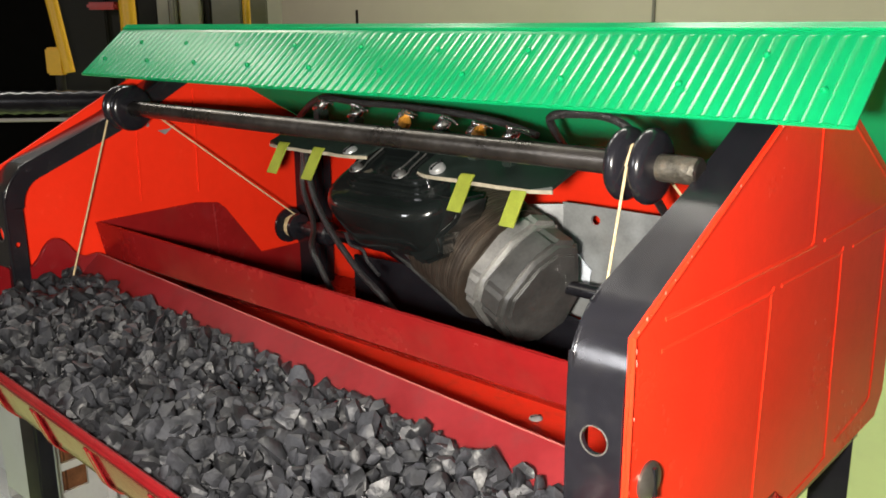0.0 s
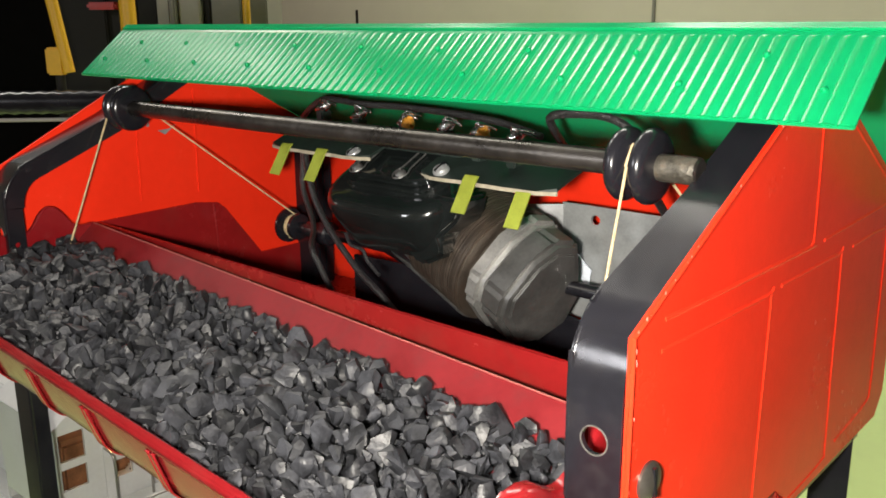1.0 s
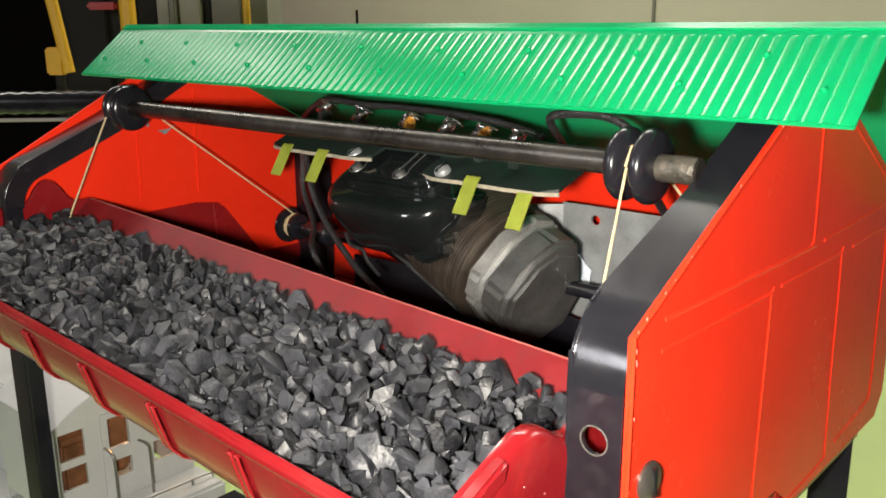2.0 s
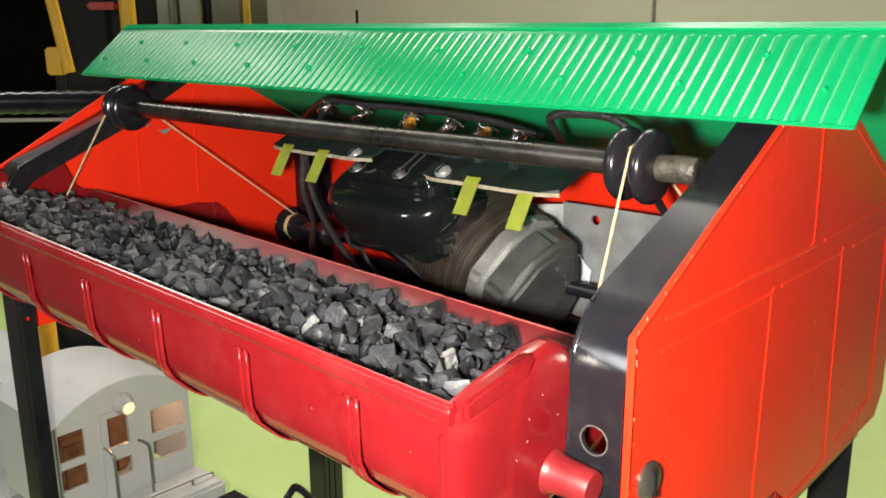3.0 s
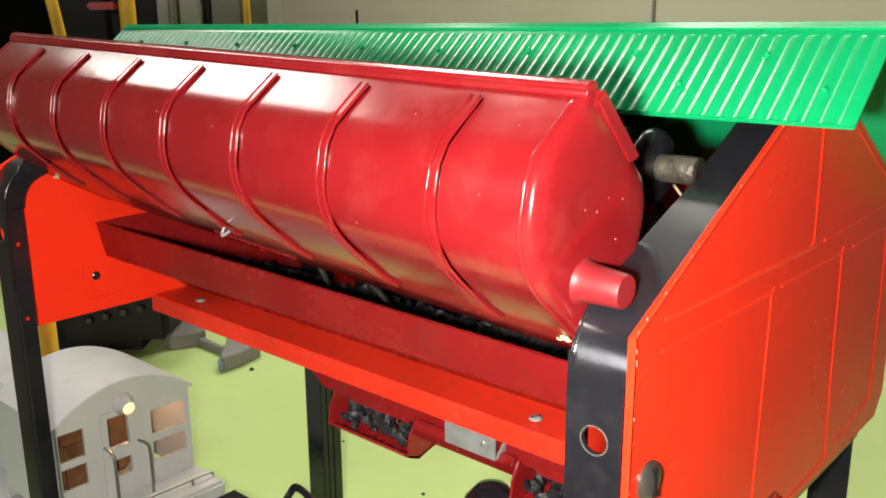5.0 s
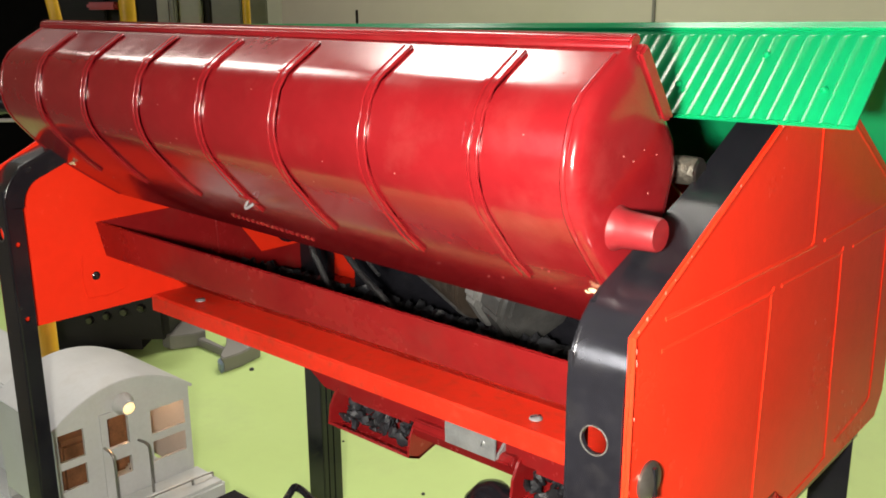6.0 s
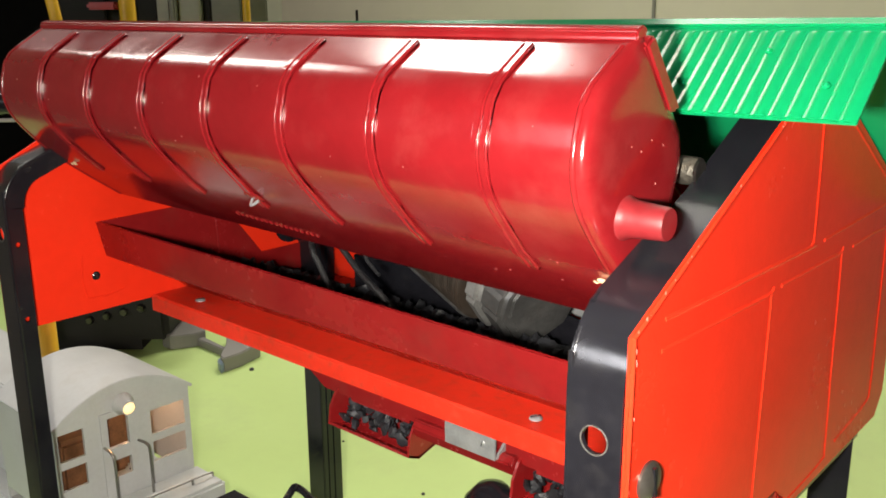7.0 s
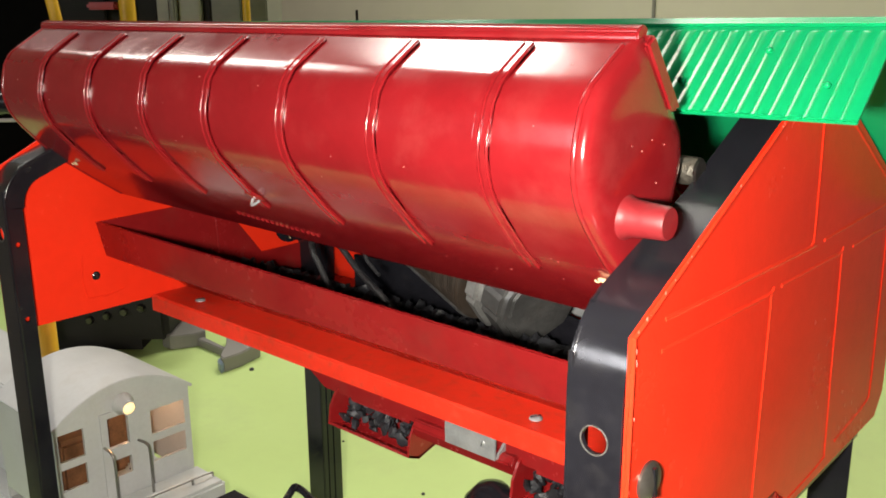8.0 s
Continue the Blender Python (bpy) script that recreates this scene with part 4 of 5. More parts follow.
# ---- locomotive beside the loader ----
loco = thing("toy_locomotive", (-0.48, 0.0745, FLOOR), "grey plastic toy switcher locomotive with a lit cab and headlamp", "toy locomotive")


def pierced(y0, y1, z0, z1, holes, x0, x1):
    """An upright panel with rectangular openings through it."""
    ys = sorted({y0, y1, *[h[0] for h in holes], *[h[1] for h in holes]})
    zs = sorted({z0, z1, *[h[2] for h in holes], *[h[3] for h in holes]})
    b = bmesh.new()
    grid = {}

    def v(y, z, x):
        if (y, z, x) not in grid:
            grid[(y, z, x)] = b.verts.new((x, y, z))
        return grid[(y, z, x)]

    cells = {(i, j) for i in range(len(ys) - 1) for j in range(len(zs) - 1)
             if not any(h[0] <= ys[i] and ys[i + 1] <= h[1] and h[2] <= zs[j] and zs[j + 1] <= h[3] for h in holes)}
    for i, j in cells:
        a, c, d, e = ys[i], ys[i + 1], zs[j], zs[j + 1]
        for x in (x0, x1):
            b.faces.new((v(a, d, x), v(c, d, x), v(c, e, x), v(a, e, x)))
        for (ni, nj), (p, q) in {(i - 1, j): ((a, d), (a, e)), (i + 1, j): ((c, d), (c, e)), (i, j - 1): ((a, d), (c, d)), (i, j + 1): ((a, e), (c, e))}.items():
            if (ni, nj) not in cells:
                b.faces.new((v(*p, x0), v(*q, x0), v(*q, x1), v(*p, x1)))
    return b


GLOW = material("warm_bulb", (1.0, 0.75, 0.4), 0.4, glow=(1.0, 0.66, 0.30), glow_power=1.2)
CHROME = material("bright_wire", (0.34, 0.33, 0.31), 0.38, metal=1.0, vary=0.15, scale=200)
BRASS = material("brown_cab_fittings", (0.16, 0.07, 0.03), 0.45, vary=0.5, scale=120)
CX1, CX0 = -0.3600, -0.4300
CY0, CY1 = 0.0330, 0.1155


def cab_arch(y, base=0.0):
    f = (y - (CY0 + CY1) / 2) / ((CY1 - CY0) / 2)
    return -0.1145 - 0.0150 * f * f + base


def loco_parts():
    holes = [(0.0350, 0.0495, -0.1502, -0.1340), (0.0350, 0.0495, -0.1672, -0.1545), (0.0630, 0.0755, -0.1520, -0.1335), (0.0650, 0.0757, -0.1702, -0.1597),
             (0.0897, 0.1118, -0.1528, -0.1378), (0.0900, 0.1115, -0.1700, -0.1575)]
    face = pierced(CY0, CY1, -0.1880, -0.1310, holes, CX1 - 0.0020, CX1)
    n = 20
    prism([(CY0 + (CY1 - CY0) * i / n, cab_arch(CY0 + (CY1 - CY0) * i / n)) for i in range(n + 1)][::-1] + [(CY0, -0.1310), (CY1, -0.1310)], CX1 - 0.0020, CX1, 0, face)
    part("cab_front", face, LOCO, loco, smooth=0)
    roof_line = [(CY0 - 0.002 + (CY1 - CY0 + 0.004) * i / n, cab_arch(CY0 - 0.002 + (CY1 - CY0 + 0.004) * i / n, 0.0018)) for i in range(n + 1)]
    part("cab_roof", prism(strip(roof_line, -0.0020), CX0, CX1 + 0.0025, 0.0004), LOCO, loco, smooth=40)
    for y in (CY0, CY1 - 0.002):
        part("cab_side", box(CX0, CX1 - 0.002, y, y + 0.002, -0.1880, -0.1285), LOCO, loco, smooth=0)
    part("cab_back", box(CX0 - 0.002, CX0, CY0, CY1, -0.2000, -0.1300), LOCO, loco, smooth=0)
    part("cab_lining", box(CX0, CX0 + 0.0012, CY0 + 0.002, CY1 - 0.002, -0.1880, -0.1320), BRASS, loco, "dark brown cab back")
    part("cab_seat", box(-0.4100, -0.3720, 0.0400, 0.0620, -0.1800, -0.1450, 0.003), BRASS, loco)
    part("cab_stand", box(-0.4200, -0.3800, 0.0640, 0.0860, -0.1800, -0.1360, 0.003), BRASS, loco)
    hood = [(0.0450, -0.2000), (0.0450, -0.1500), (0.0520, -0.1400), (0.0745, -0.1365), (0.0970, -0.1400), (0.1040, -0.1500), (0.1040, -0.2000)]
    part("hood", prism(hood, -0.7200, CX0 - 0.002, 0.001), LOCO, loco)
    part("footplate", box(-0.7400, -0.3180, 0.0300, 0.1190, -0.2060, -0.1950, 0.001), LOCO, loco)
    part("step_box", box(CX1, -0.3300, 0.0420, 0.1180, -0.1960, -0.1830, 0.002), LOCO, loco)
    part("door_panel", pierced(0.0590, 0.0795, -0.1870, -0.1300, [(0.0630, 0.0755, -0.1520, -0.1335), (0.0650, 0.0757, -0.1702, -0.1597)], CX1, CX1 + 0.0008), LOCO, loco, smooth=0)
    hl = part("headlamp", lathe((CX1 - 0.001, 0.0735, -0.1275), (CX1 + 0.0070, 0.0735, -0.1285), [(0, 0.0065), (0.3, 0.0062), (0.6, 0.0045), (1, 0.0042)], 24), LOCO, loco)
    part("bulb", lathe((CX1 + 0.0060, 0.0735, -0.1284), (CX1 + 0.0085, 0.0735, -0.1287), [(0, 0.0037), (0.5, 0.0034), (0.85, 0.0022), (1, 0.0008)], 20), GLOW, hl, "glowing warm bulb")
    CABGLOW = material("cab_bulb_glow", (1.0, 0.7, 0.4), 0.4, glow=(1.0, 0.5, 0.2), glow_power=90.0)
    part("cab_bulb", lathe((-0.3850, 0.0900, -0.1330), (-0.3850, 0.0900, -0.1400), [(0, 0.001), (0.4, 0.0030), (1, 0.001)], 14), CABGLOW, loco, "glowing bulb inside the cab")
    for pts in ([(CX1, 0.0600, -0.1500), (CX1 + 0.010, 0.0590, -0.1500), (CX1 + 0.013, 0.0590, -0.1560), (CX1 + 0.013, 0.0590, -0.1900)],
                [(CX1, 0.0810, -0.1530), (CX1 + 0.008, 0.0815, -0.1530), (CX1 + 0.010, 0.0820, -0.1580), (CX1 + 0.010, 0.0820, -0.1860)]):
        part("grab_iron", cable(pts, 0.0008, 8), CHROME, loco, "bright bent wire grab iron")
    for pts in ([(-0.3400, 0.0700, -0.1790), (-0.3400, 0.0900, -0.1795), (-0.3400, 0.1120, -0.1800), (-0.3400, 0.1155, -0.1830), (-0.3400, 0.1165, -0.2000)],
                [(-0.3400, 0.1015, -0.1790), (-0.3400, 0.1020, -0.1880), (-0.3400, 0.1060, -0.2000)], [(-0.3400, 0.0700, -0.1790), (-0.3400, 0.0690, -0.1960)]):
        part("handrail", cable(pts, 0.0007, 8), CHROME, loco, "thin wire handrail")
    for x in (-0.40, -0.45, -0.60, -0.65):
        for y in (0.048, 0.098):
            part("wheel", lathe((x, y, FLOOR + 0.022), (x, y + 0.005, FLOOR + 0.022), [(0, 0.020), (0.6, 0.020), (0.7, 0.0215), (1, 0.0215)], 24), BLACK, loco)
    part("truck", box(-0.670, -0.380, 0.0400, 0.1080, FLOOR + 0.0120, -0.2060, 0.002), BLACK, loco)


loco_parts()

# black coal car below the chutes
car = thing("coal_car", (-0.16, 0.1, FLOOR), "black toy coal car standing under the chutes", "toy wagon")
part("body", box(-0.3060, -0.0500, 0.0420, 0.1080, -0.2050, -0.1740, 0.003), BLACK, car)
part("rim", cable([(-0.2524, 0.0900, -0.1730), (-0.2524, 0.1050, -0.1570), (-0.2524, 0.1100, -0.1565), (-0.2400, 0.1100, -0.1600), (-0.2100, 0.1090, -0.1735)], 0.0020, 8, None, 8), BLACK, car)
part("dome", lathe((-0.1040, 0.0860, -0.1745), (-0.1040, 0.0860, -0.0890), [(0, 0.0125), (0.8, 0.0125), (0.92, 0.0105), (0.98, 0.006), (1, 0.001)], 28), BLACK, car, "rounded glossy black dome")
part("frame", box(-0.3000, -0.0600, 0.0460, 0.1060, -0.2180, -0.2000, 0.002), BLACK, car)
for x in (-0.27, -0.13):
    for y in (0.048, 0.098):
        part("wheel", lathe((x, y, FLOOR + 0.0150), (x, y + 0.005, FLOOR + 0.0150), [(0, 0.015), (1, 0.015)], 20), BLACK, car)

# ---- behind the loader: everything stands square to a line 41.65 degrees off its length ----
def aslant(u, d):
    return (0.0851 + 0.7472 * u - 0.6646 * d, -0.1536 + 0.6646 * u + 0.7472 * d)


def slab(u0, u1, d0, d1, z0, z1, bevel=0.0):
    return prism([aslant(u0, d0), aslant(u1, d0), aslant(u1, d1), aslant(u0, d1)], z0, z1, bevel, None, "z")


GREY = material("grey_painted_metal", (0.21, 0.20, 0.185), 0.5, vary=0.12, scale=20)
PALE = material("pale_grey_panel", (0.36, 0.34, 0.31), 0.55, vary=0.10, scale=18)
CHAR = material("charcoal_panel", (0.018, 0.016, 0.015), 0.6, vary=0.25, scale=14, spec=0.2)
single("black_curtain", slab(-1.10, -0.545, 1.32, 1.36, FLOOR, 0.9), DARK, (*aslant(-0.8, 1.34), FLOOR), "black cloth curtain hanging behind the table", "curtain")
cab = thing("charcoal_cabinet", (*aslant(-0.47, 1.32), FLOOR), "dark charcoal metal cabinet behind the table", "cabinet")
part("body", slab(-0.545, -0.425, 1.30, 1.45, FLOOR, 0.6, 0.004), CHAR, cab)
part("door", slab(-0.540, -0.470, 1.29, 1.30, FLOOR + 0.02, 0.55, 0.002), CHAR, cab)
part("handle", slab(-0.485, -0.445, 1.26, 1.29, 0.098, 0.108, 0.003), material("red_plastic", (0.45, 0.03, 0.02), 0.4), cab, "small red handle")
mach = thing("grey_machine", (*aslant(-0.32, 1.28), FLOOR), "grey metal machine with upright panels", "machine")
for i, (u0, u1, m, dd) in enumerate(((-0.422, -0.392, CHAR, 1.28), (-0.392, -0.372, PALE, 1.27), (-0.372, -0.362, GREY, 1.26), (-0.362, -0.330, PALE, 1.27), (-0.330, -0.318, CHAR, 1.28), (-0.318, -0.275, GREY, 1.275), (-0.275, -0.240, GREY, 1.28))):
    part("panel", slab(u0, u1 - 0.002, dd, dd + 0.12, FLOOR, 0.55, 0.002), m, mach)
for u, d, r in ((-0.3745, 1.10, 0.0095), (-0.2325, 1.10, 0.0045)):
    single("yellow_post", rod((*aslant(u, d), FLOOR), (*aslant(u, d), 0.40), r, 20), YELLOW, (*aslant(u, d), FLOOR), "upright yellow painted post behind the loader", "post", "yellow posts")
lean = thing("leaning_yellow_post", (*aslant(-0.395, 0.95), FLOOR), "yellow painted post leaning beside the curtain", "post", "yellow posts")
part("pole", rod((*aslant(-0.390, 0.95), 0.0300), (*aslant(-0.422, 0.95), 0.2500), 0.0060, 16), YELLOW, lean)
part("foot", slab(-0.412, -0.394, 0.945, 0.96, 0.0280, 0.0560, 0.002), YELLOW, lean)
part("stem", rod((*aslant(-0.402, 0.955), FLOOR), (*aslant(-0.402, 0.955), 0.0400), 0.0050, 12), CHAR, lean)
single("yellow_post", rod((-0.4900, 0.0925, FLOOR), (-0.4900, 0.0925, -0.0800), 0.0058, 20), YELLOW, (-0.49, 0.0925, FLOOR), "short yellow post beside the grey locomotive", "post", "yellow posts")
tube = thing("black_pipe", (*aslant(-0.37, 0.75), FLOOR), "black corrugated pipe on stands with a thin grey rod", "pipe")
hose = [(0, 0.0092)]
for k in range(24):
    hose += [((k + 0.3) / 24, 0.0102), ((k + 0.8) / 24, 0.0090)]
part("hose", lathe((*aslant(-0.520, 0.76), 0.0150), (*aslant(-0.230, 0.75), 0.0170), hose + [(1, 0.009)], 16), BLACK, tube)
part("rod", rod((*aslant(-0.520, 0.74), 0.0020), (*aslant(-0.230, 0.74), 0.0040), 0.0016, 10), PALE, tube, "thin grey rod")
for u in (-0.50, -0.43):
    part("stand", rod((*aslant(u, 0.76), FLOOR), (*aslant(u, 0.76), 0.0100), 0.004, 12), CHAR, tube)
bogie = thing("black_wagon", (*aslant(-0.32, 0.90), FLOOR), "black toy wagon underframe with bolt heads", "toy wagon")
part("body", slab(-0.400, -0.270, 0.825, 0.92, FLOOR + 0.012, -0.120, 0.006), CHAR, bogie)
part("skid", slab(-0.390, -0.300, 0.835, 0.91, FLOOR, FLOOR + 0.012), CHAR, bogie)
for k in range(5):
    p = Vector((*aslant(-0.345 + 0.017 * k, 0.825), -0.200 + 0.004 * k))
    part("bolt", lathe(p + Vector((0.003, -0.003, 0)), p - Vector((0.003, -0.003, 0)), [(0, 0.003), (0.4, 0.0045), (1, 0.0045)], 12), STEEL, bogie, "grey bolt head")
stand = thing("grey_track_stand", (-0.68, 0.31, FLOOR), "grey plastic track bracket with two plates and a bar", "bracket")
part("plate", prism([(-0.685, 0.288), (-0.729, 0.331), (-0.677, 0.333), (-0.659, 0.321), (-0.66, 0.309), (-0.671, 0.289)], FLOOR, FLOOR + 0.014, 0.001, None, "z"), GREY, stand)
part("bar", prism([(-0.665, 0.312), (-0.67, 0.321), (-0.619, 0.317), (-0.613, 0.311)], FLOOR, FLOOR + 0.008, 0.001, None, "z"), GREY, stand)
part("plate", prism([(-0.645, 0.337), (-0.588, 0.336), (-0.581, 0.307), (-0.581, 0.288), (-0.59, 0.291), (-0.613, 0.314)], FLOOR, FLOOR + 0.014, 0.001, None, "z"), GREY, stand)
part("tip", prism([(-0.592, 0.289), (-0.597, 0.297), (-0.583, 0.291), (-0.579, 0.284)], FLOOR, FLOOR + 0.010, 0.001, None, "z"), material("blue_grey_plastic", (0.22, 0.28, 0.38), 0.4), stand, "bluish tip")
crumbs = bmesh.new()
rc = random.Random(2)
for k in range(14):
    x, y, s = (-0.567, 0.309, 0.0025) if k == 0 else (rc.uniform(-0.40, -0.15), rc.uniform(0.15, 0.40), rc.uniform(0.0008, 0.0016))
    lathe((x, y, FLOOR - 0.0002), (x + s * 0.3, y, FLOOR + s), [(0, s), (0.6, s * 0.9), (1, s * 0.3)], 6, crumbs)
single("coal_crumbs", crumbs, COAL, (-0.3, 0.3, FLOOR), "tiny black coal crumbs scattered on the table", "coal", kind="stuff")
single("seam", box(-0.8760, -0.8700, 1.5960, 1.6000, -1.2, 2.0), GREY, (-0.873, 1.598, -1.2), "thin dark joint between wall panels", "wall joint", kind="structure")
single("antenna", rod((*aslant(-0.0732, 0.80), FLOOR), (*aslant(-0.0735, 0.80), 0.0900), 0.0012, 8), CHAR, (*aslant(-0.0732, 0.80), FLOOR), "thin dark wire rod standing behind the roof", "rod")


# ---- strings: chains of short pieces that run over the pulleys to the spools ----
SEG = 0.0060
STRINGS = []


def string_pieces(x_hole, x_pulley, x_spool, turns):
    """The pieces of one string; how many is set by its longest way."""
    count = int((0.115 + 0.03 + 0.115 + 0.0327 * turns) / SEG)
    me = mesh_of("string_piece", rod((0, 0, -SEG * 0.5), (0, 0, SEG * 0.5), 0.00040, 6, None, 0.01), CORD, Vector((0, 0, 0)))
    cord = new("string")
    cord.empty_display_size = 0.01
    cord.location = (x_pulley * K, SY * K, (SZ + Z0) * K)
    tagged(cord, "cream cotton string running over a black pulley", "string", "lifting strings")
    pieces = []
    for k in range(count):
        ob = new("string_piece", me)
        ob.parent = cord
        pieces.append(ob)
    STRINGS.append((pieces, x_hole, x_pulley, x_spool, Vector((x_pulley, SY, SZ))))


string_pieces(-0.2920, -0.2985, -0.2815, 2.2)
string_pieces(-0.0240, -0.0325, -0.0275, 2.2)


# ---- what moves ----
TRAY_ROWS = [
    (0.0, -0.005, -0.0531, 0.1436, 0.0358, -0.0192), (0.5, -0.005, -0.046, 0.1433, 0.041, -0.0163), (1.0, -0.005, -0.0394, 0.1421, 0.0442, -0.0124),
    (1.6, -0.0049, -0.0321, 0.1413, 0.0458, -0.0074), (2.2, -0.0043, -0.0243, 0.0966, 0.0402, -0.0045), (2.8, -0.004, -0.0156, -0.0482, 0.0366, -0.0007),
    (3.0, -0.0049, -0.0106, -0.1414, 0.0374, 0.0026), (3.2, -0.0054, -0.0066, -0.2869, 0.0327, 0.003), (3.5, -0.0053, 0.0009, -0.4852, 0.026, 0.0026),
    (3.8, -0.0054, 0.009, -0.69, 0.0264, 0.0049), (4.0, -0.0048, 0.0128, -0.8031, 0.0267, 0.0057), (4.2, -0.0014, 0.0167, -0.92, 0.0283, -0.0081),
    (4.5, 0.0039, 0.023, -1.0052, 0.0318, -0.0286), (5.2, 0.0122, 0.0316, -1.1305, 0.0289, -0.0286), (5.8, 0.0197, 0.0363, -1.2, 0.0219, -0.0245),
    (6.2, 0.0224, 0.0378, -1.1995, 0.01, -0.0067), (6.5, 0.023, 0.038, -1.1979, 0.0086, -0.0046), (8.0, 0.0237, 0.038, -1.1927, 0.0079, -0.0044),]


def tray_pose(t):
    """The tray's pose in drawing units, straight between the rows."""
    for a, c in zip(TRAY_ROWS, TRAY_ROWS[1:]):
        if a[0] <= t <= c[0]:
            f = (t - a[0]) / (c[0] - a[0])
            y, z, th, b, s = [p + (q - p) * f for p, q in zip(a[1:], c[1:])]
            return Matrix.Translation((-0.16, y, z)) @ Matrix.Rotation(s, 4, "Z") @ Matrix.Rotation(b, 4, "Y") @ Matrix.Rotation(th, 4, "X")


def metres(m):
    return Matrix.Translation((m.translation.x * K, m.translation.y * K, (m.translation.z + Z0) * K)) @ m.to_quaternion().to_matrix().to_4x4()


def string_way(t, x_hole, x_pulley, x_spool):
    """The line of a string at a time, from the tray to the spool and round it."""
    hole = tray_pose(t) @ Vector((x_hole + 0.16, 0.0180, -0.0010))
    r = 0.0060
    pts = [hole]
    d = Vector((hole.y - SY, hole.z - SZ))
    if d.length > r * 1.05:
        a0 = math.atan2(d.y, d.x) - math.acos(r / d.length)
    else:
        a0 = math.atan2(d.y, d.x)
    e = Vector((AY - SY, AZ - SZ))
    a1 = math.atan2(e.y, e.x) + math.acos(r / e.length)
    a0 = a0 % (2 * math.pi)
    a1 = a1 % (2 * math.pi)
    while a0 < a1:
        a0 += 2 * math.pi
    for k in range(9):
        a = a0 + (a1 - a0) * k / 8
        pts.append(Vector((x_pulley, SY + r * math.cos(a), SZ + r * math.sin(a))))
    last = pts[-1]
    rs = 0.0057
    a = math.atan2(last.z - AZ, last.y - AY)
    for k in range(60):
        b = a - 0.9 - k * 2 * math.pi / 14
        pts.append(Vector((x_spool - 0.0015 + 0.003 * abs((k / 14) % 2 - 1), AY + rs * math.cos(b), AZ + rs * math.sin(b))))
    return pts


def along(pts, s):
    for a, c in zip(pts, pts[1:]):
        d = (c - a).length
        if s <= d:
            return a + (c - a) * (s / d), (c - a) / d
        s -= d
    return pts[-1], (pts[-1] - pts[-2]).normalized()


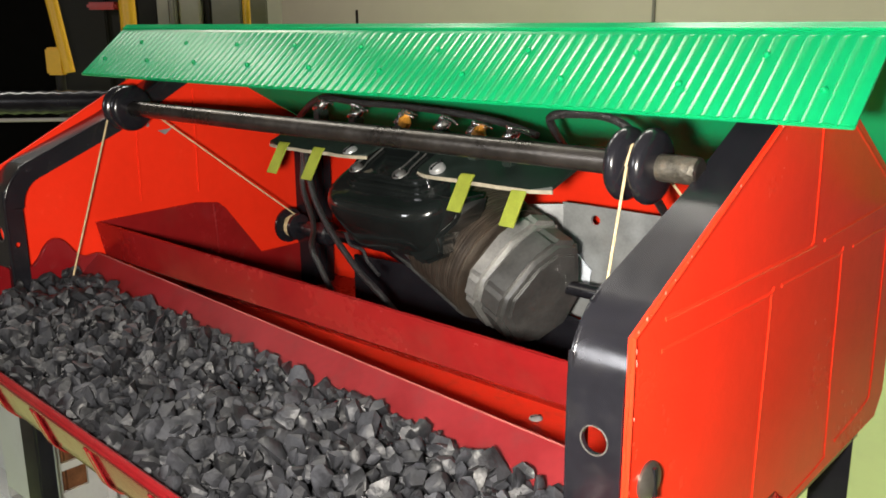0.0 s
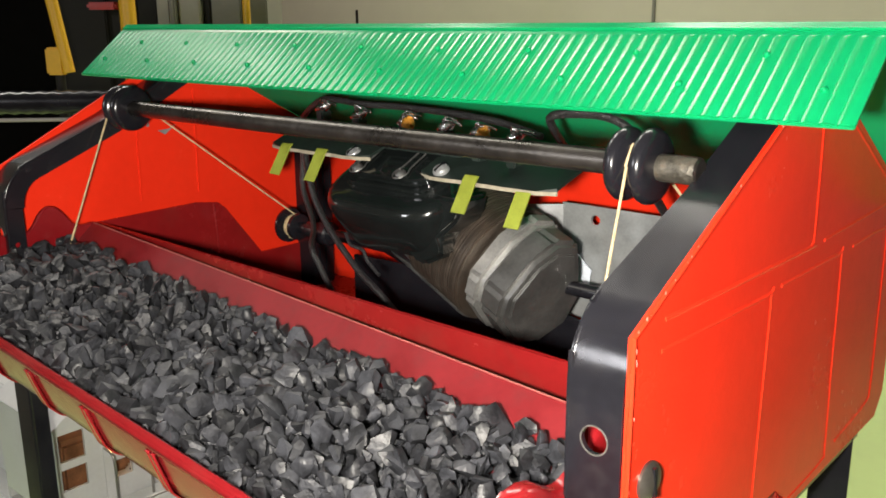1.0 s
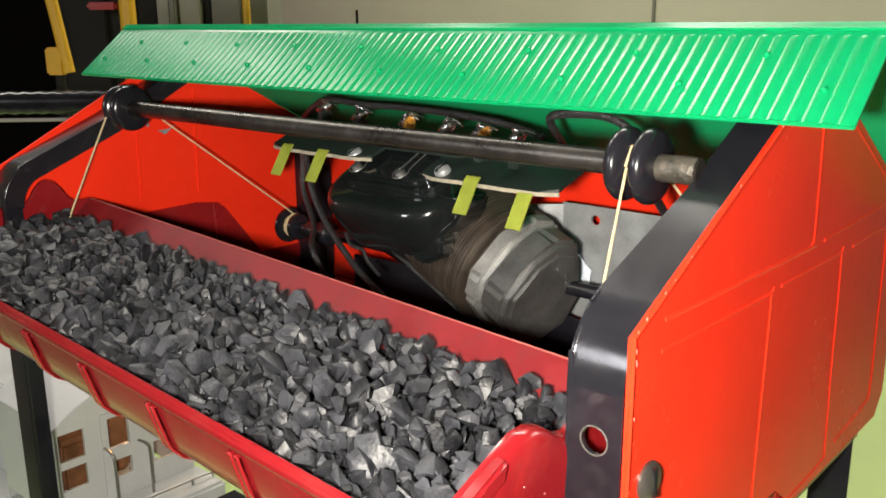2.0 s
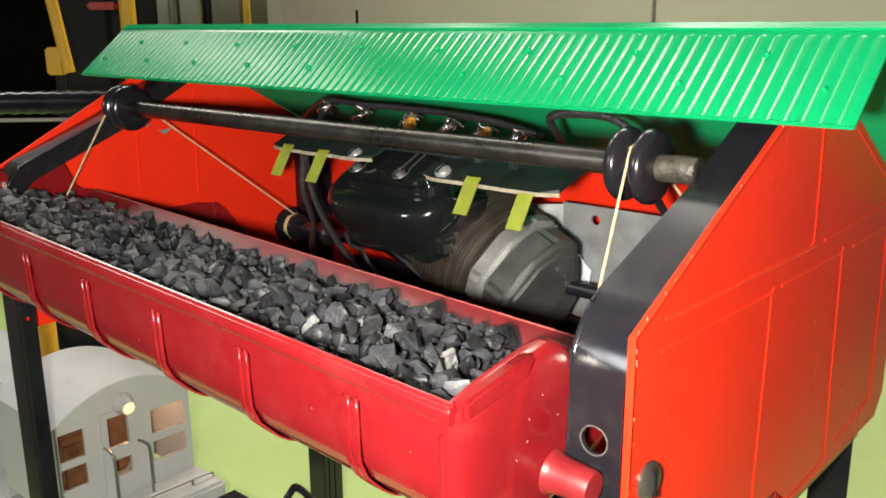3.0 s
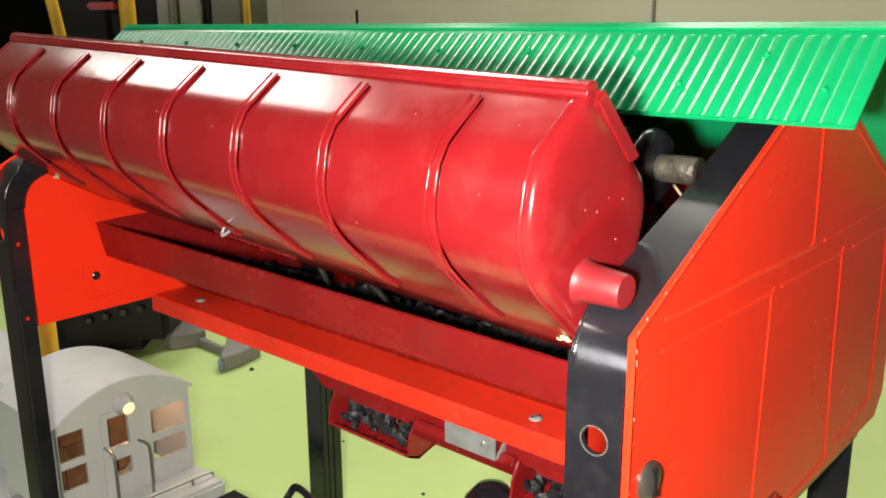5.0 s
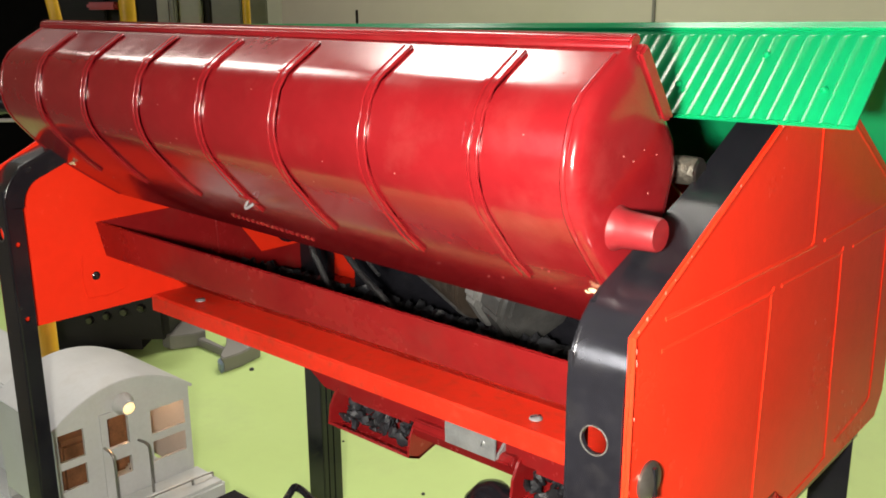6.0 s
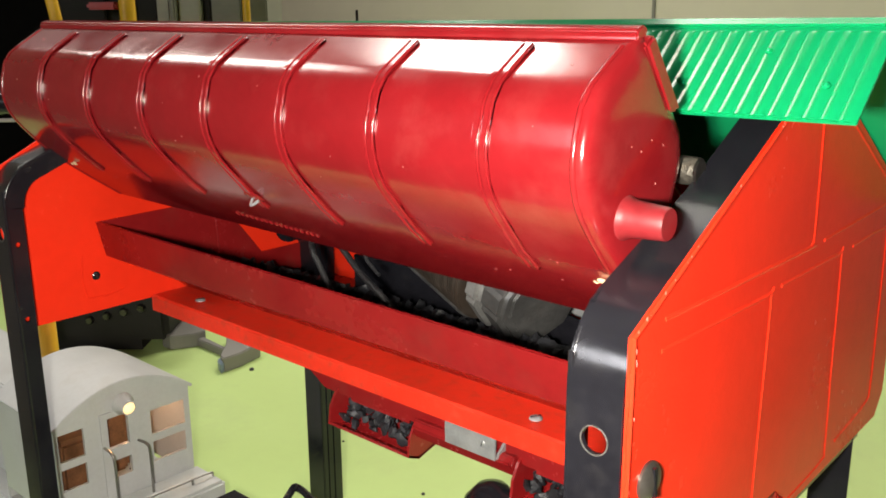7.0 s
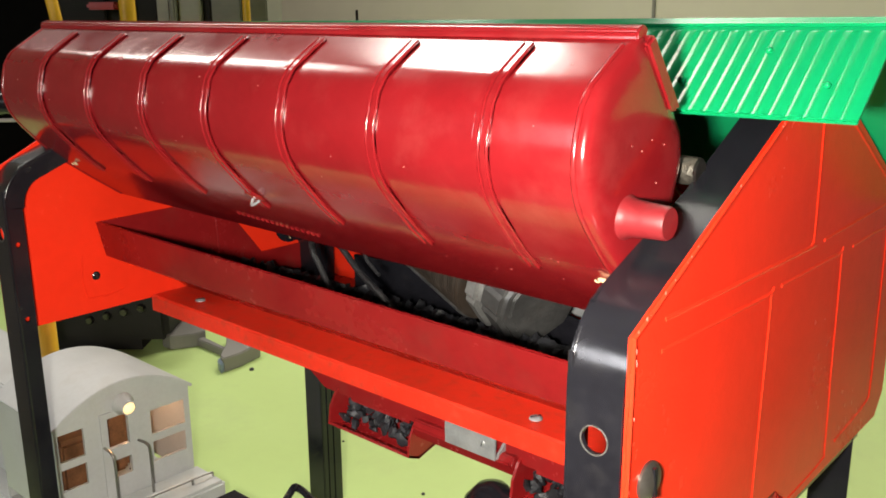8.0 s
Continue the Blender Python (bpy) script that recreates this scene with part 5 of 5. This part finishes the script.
def motions():
    walk(tray, [(r[0], metres(tray_pose(r[0]))) for r in TRAY_ROWS])
    # coal rides in the tray, slides over its rear edge and drops into the hopper
    times = [r[0] for r in TRAY_ROWS if r[0] <= 3.5]
    for heap, base, half, i in HEAPS:
        lag = 0.0 if half else 0.16
        local = Vector((base.x + 0.16, base.y, base.z))
        rows = [(t, metres(tray_pose(t) @ Matrix.Translation(local))) for t in times]
        for t, d in ((3.65, 0.004), (3.8, 0.010), (3.95, 0.018)):
            s = d if half else d * 1.9
            rows.append((t, metres(tray_pose(t) @ Matrix.Translation(local + Vector((0, s * 0.87, s * 0.40))))))
        over = Matrix.Translation((base.x, 0.0720, 0.0080)) @ Matrix.Rotation(-0.9, 4, "X")
        rest = Matrix.Translation((base.x, 0.1320 if half else 0.1120, -0.0610)) @ Matrix.Rotation(-0.45, 4, "X")
        rows += [(4.10 + lag * 0.5, metres(over)), (4.27 + lag * 0.8, metres(rest)), (8.0, metres(rest))]
        walk(heap, rows)
    # strings
    steps = [0.0, 0.5, 1.0, 1.6, 2.2, 2.8, 3.0, 3.2, 3.5, 3.8, 4.0, 4.2, 4.5, 4.8, 5.2, 5.5, 5.8, 6.2, 6.5, 8.0]
    for pieces, x_hole, x_pulley, x_spool, base in STRINGS:
        ways = [(t, string_way(t, x_hole, x_pulley, x_spool)) for t in steps]
        length = lambda pts: (pts[1] - pts[0]).length + sum((c - a).length for a, c in zip(pts[1:11], pts[2:11]))
        full = length(ways[0][1])
        for k, ob in enumerate(pieces):
            rows = []
            for t, pts in ways:
                # a piece keeps its distance from the tray along the string
                p, d = along(pts, SEG * (k + 0.5))
                m = Matrix.Translation((p - base) * K) @ d.to_track_quat("Z", "Y").to_matrix().to_4x4()
                rows.append((t, m))
            walk(ob, rows)
    # a few lumps drop from the chute to the table
    for ob, t0, x, y in ((FALLING[0], 6.66, -0.1800, 0.0860), (FALLING[1], 6.69, -0.1830, 0.0850), (FALLING[2], 6.80, -0.1900, 0.0850), (FALLING[3], 6.12, -0.1700, 0.0858)):
        z0 = -0.0925
        rows = [(0.0, (x, y + 0.008, z0 + 0.003, 0)), (t0, (x, y + 0.006, z0 + 0.002, 0.2))]
        for k in range(1, 5):
            tau = 0.0375 * k
            z = max(FLOOR + 0.002, z0 - 0.5 * 9.81 / K * tau * tau)
            rows.append((t0 + 0.02 + tau, (x, y - 0.12 * tau, z, 0.2 + 3 * tau)))
        rows.append((8.0, (x, y - 0.12 * 0.15, FLOOR + 0.002, 0.65)))
        walk(ob, [(t, Matrix.Translation((p[0] * K, p[1] * K, (p[2] + Z0) * K)) @ Matrix.Rotation(p[3], 4, "X")) for t, p in rows])
    # the tray nudges the loose roof; the loose board creeps as the motor shakes
    r0 = roof.location.copy()
    walk(roof, [(0.0, Matrix.Translation(r0)), (6.4, Matrix.Translation(r0)), (6.7, Matrix.Translation(r0 + Vector((0.0002, 0, 0.0003)))), (7.0, Matrix.Translation(r0 + Vector((0.0003, 0, 0.0008)))), (7.5, Matrix.Translation(r0 + Vector((0.0004, 0, 0.0009)))), (8.0, Matrix.Translation(r0 + Vector((0.0004, 0, 0.0009))))])
    b0 = board.location.copy()
    walk(board, [(0.0, Matrix.Translation(b0)), (0.5, Matrix.Translation(b0 + Vector((0.0010, 0, -0.0002)))), (1.0, Matrix.Translation(b0 + Vector((0.0016, 0, -0.0003)))), (3.5, Matrix.Translation(b0 + Vector((0.0024, 0, -0.0006)))), (8.0, Matrix.Translation(b0 + Vector((0.0024, 0, -0.0006))))])


motions()
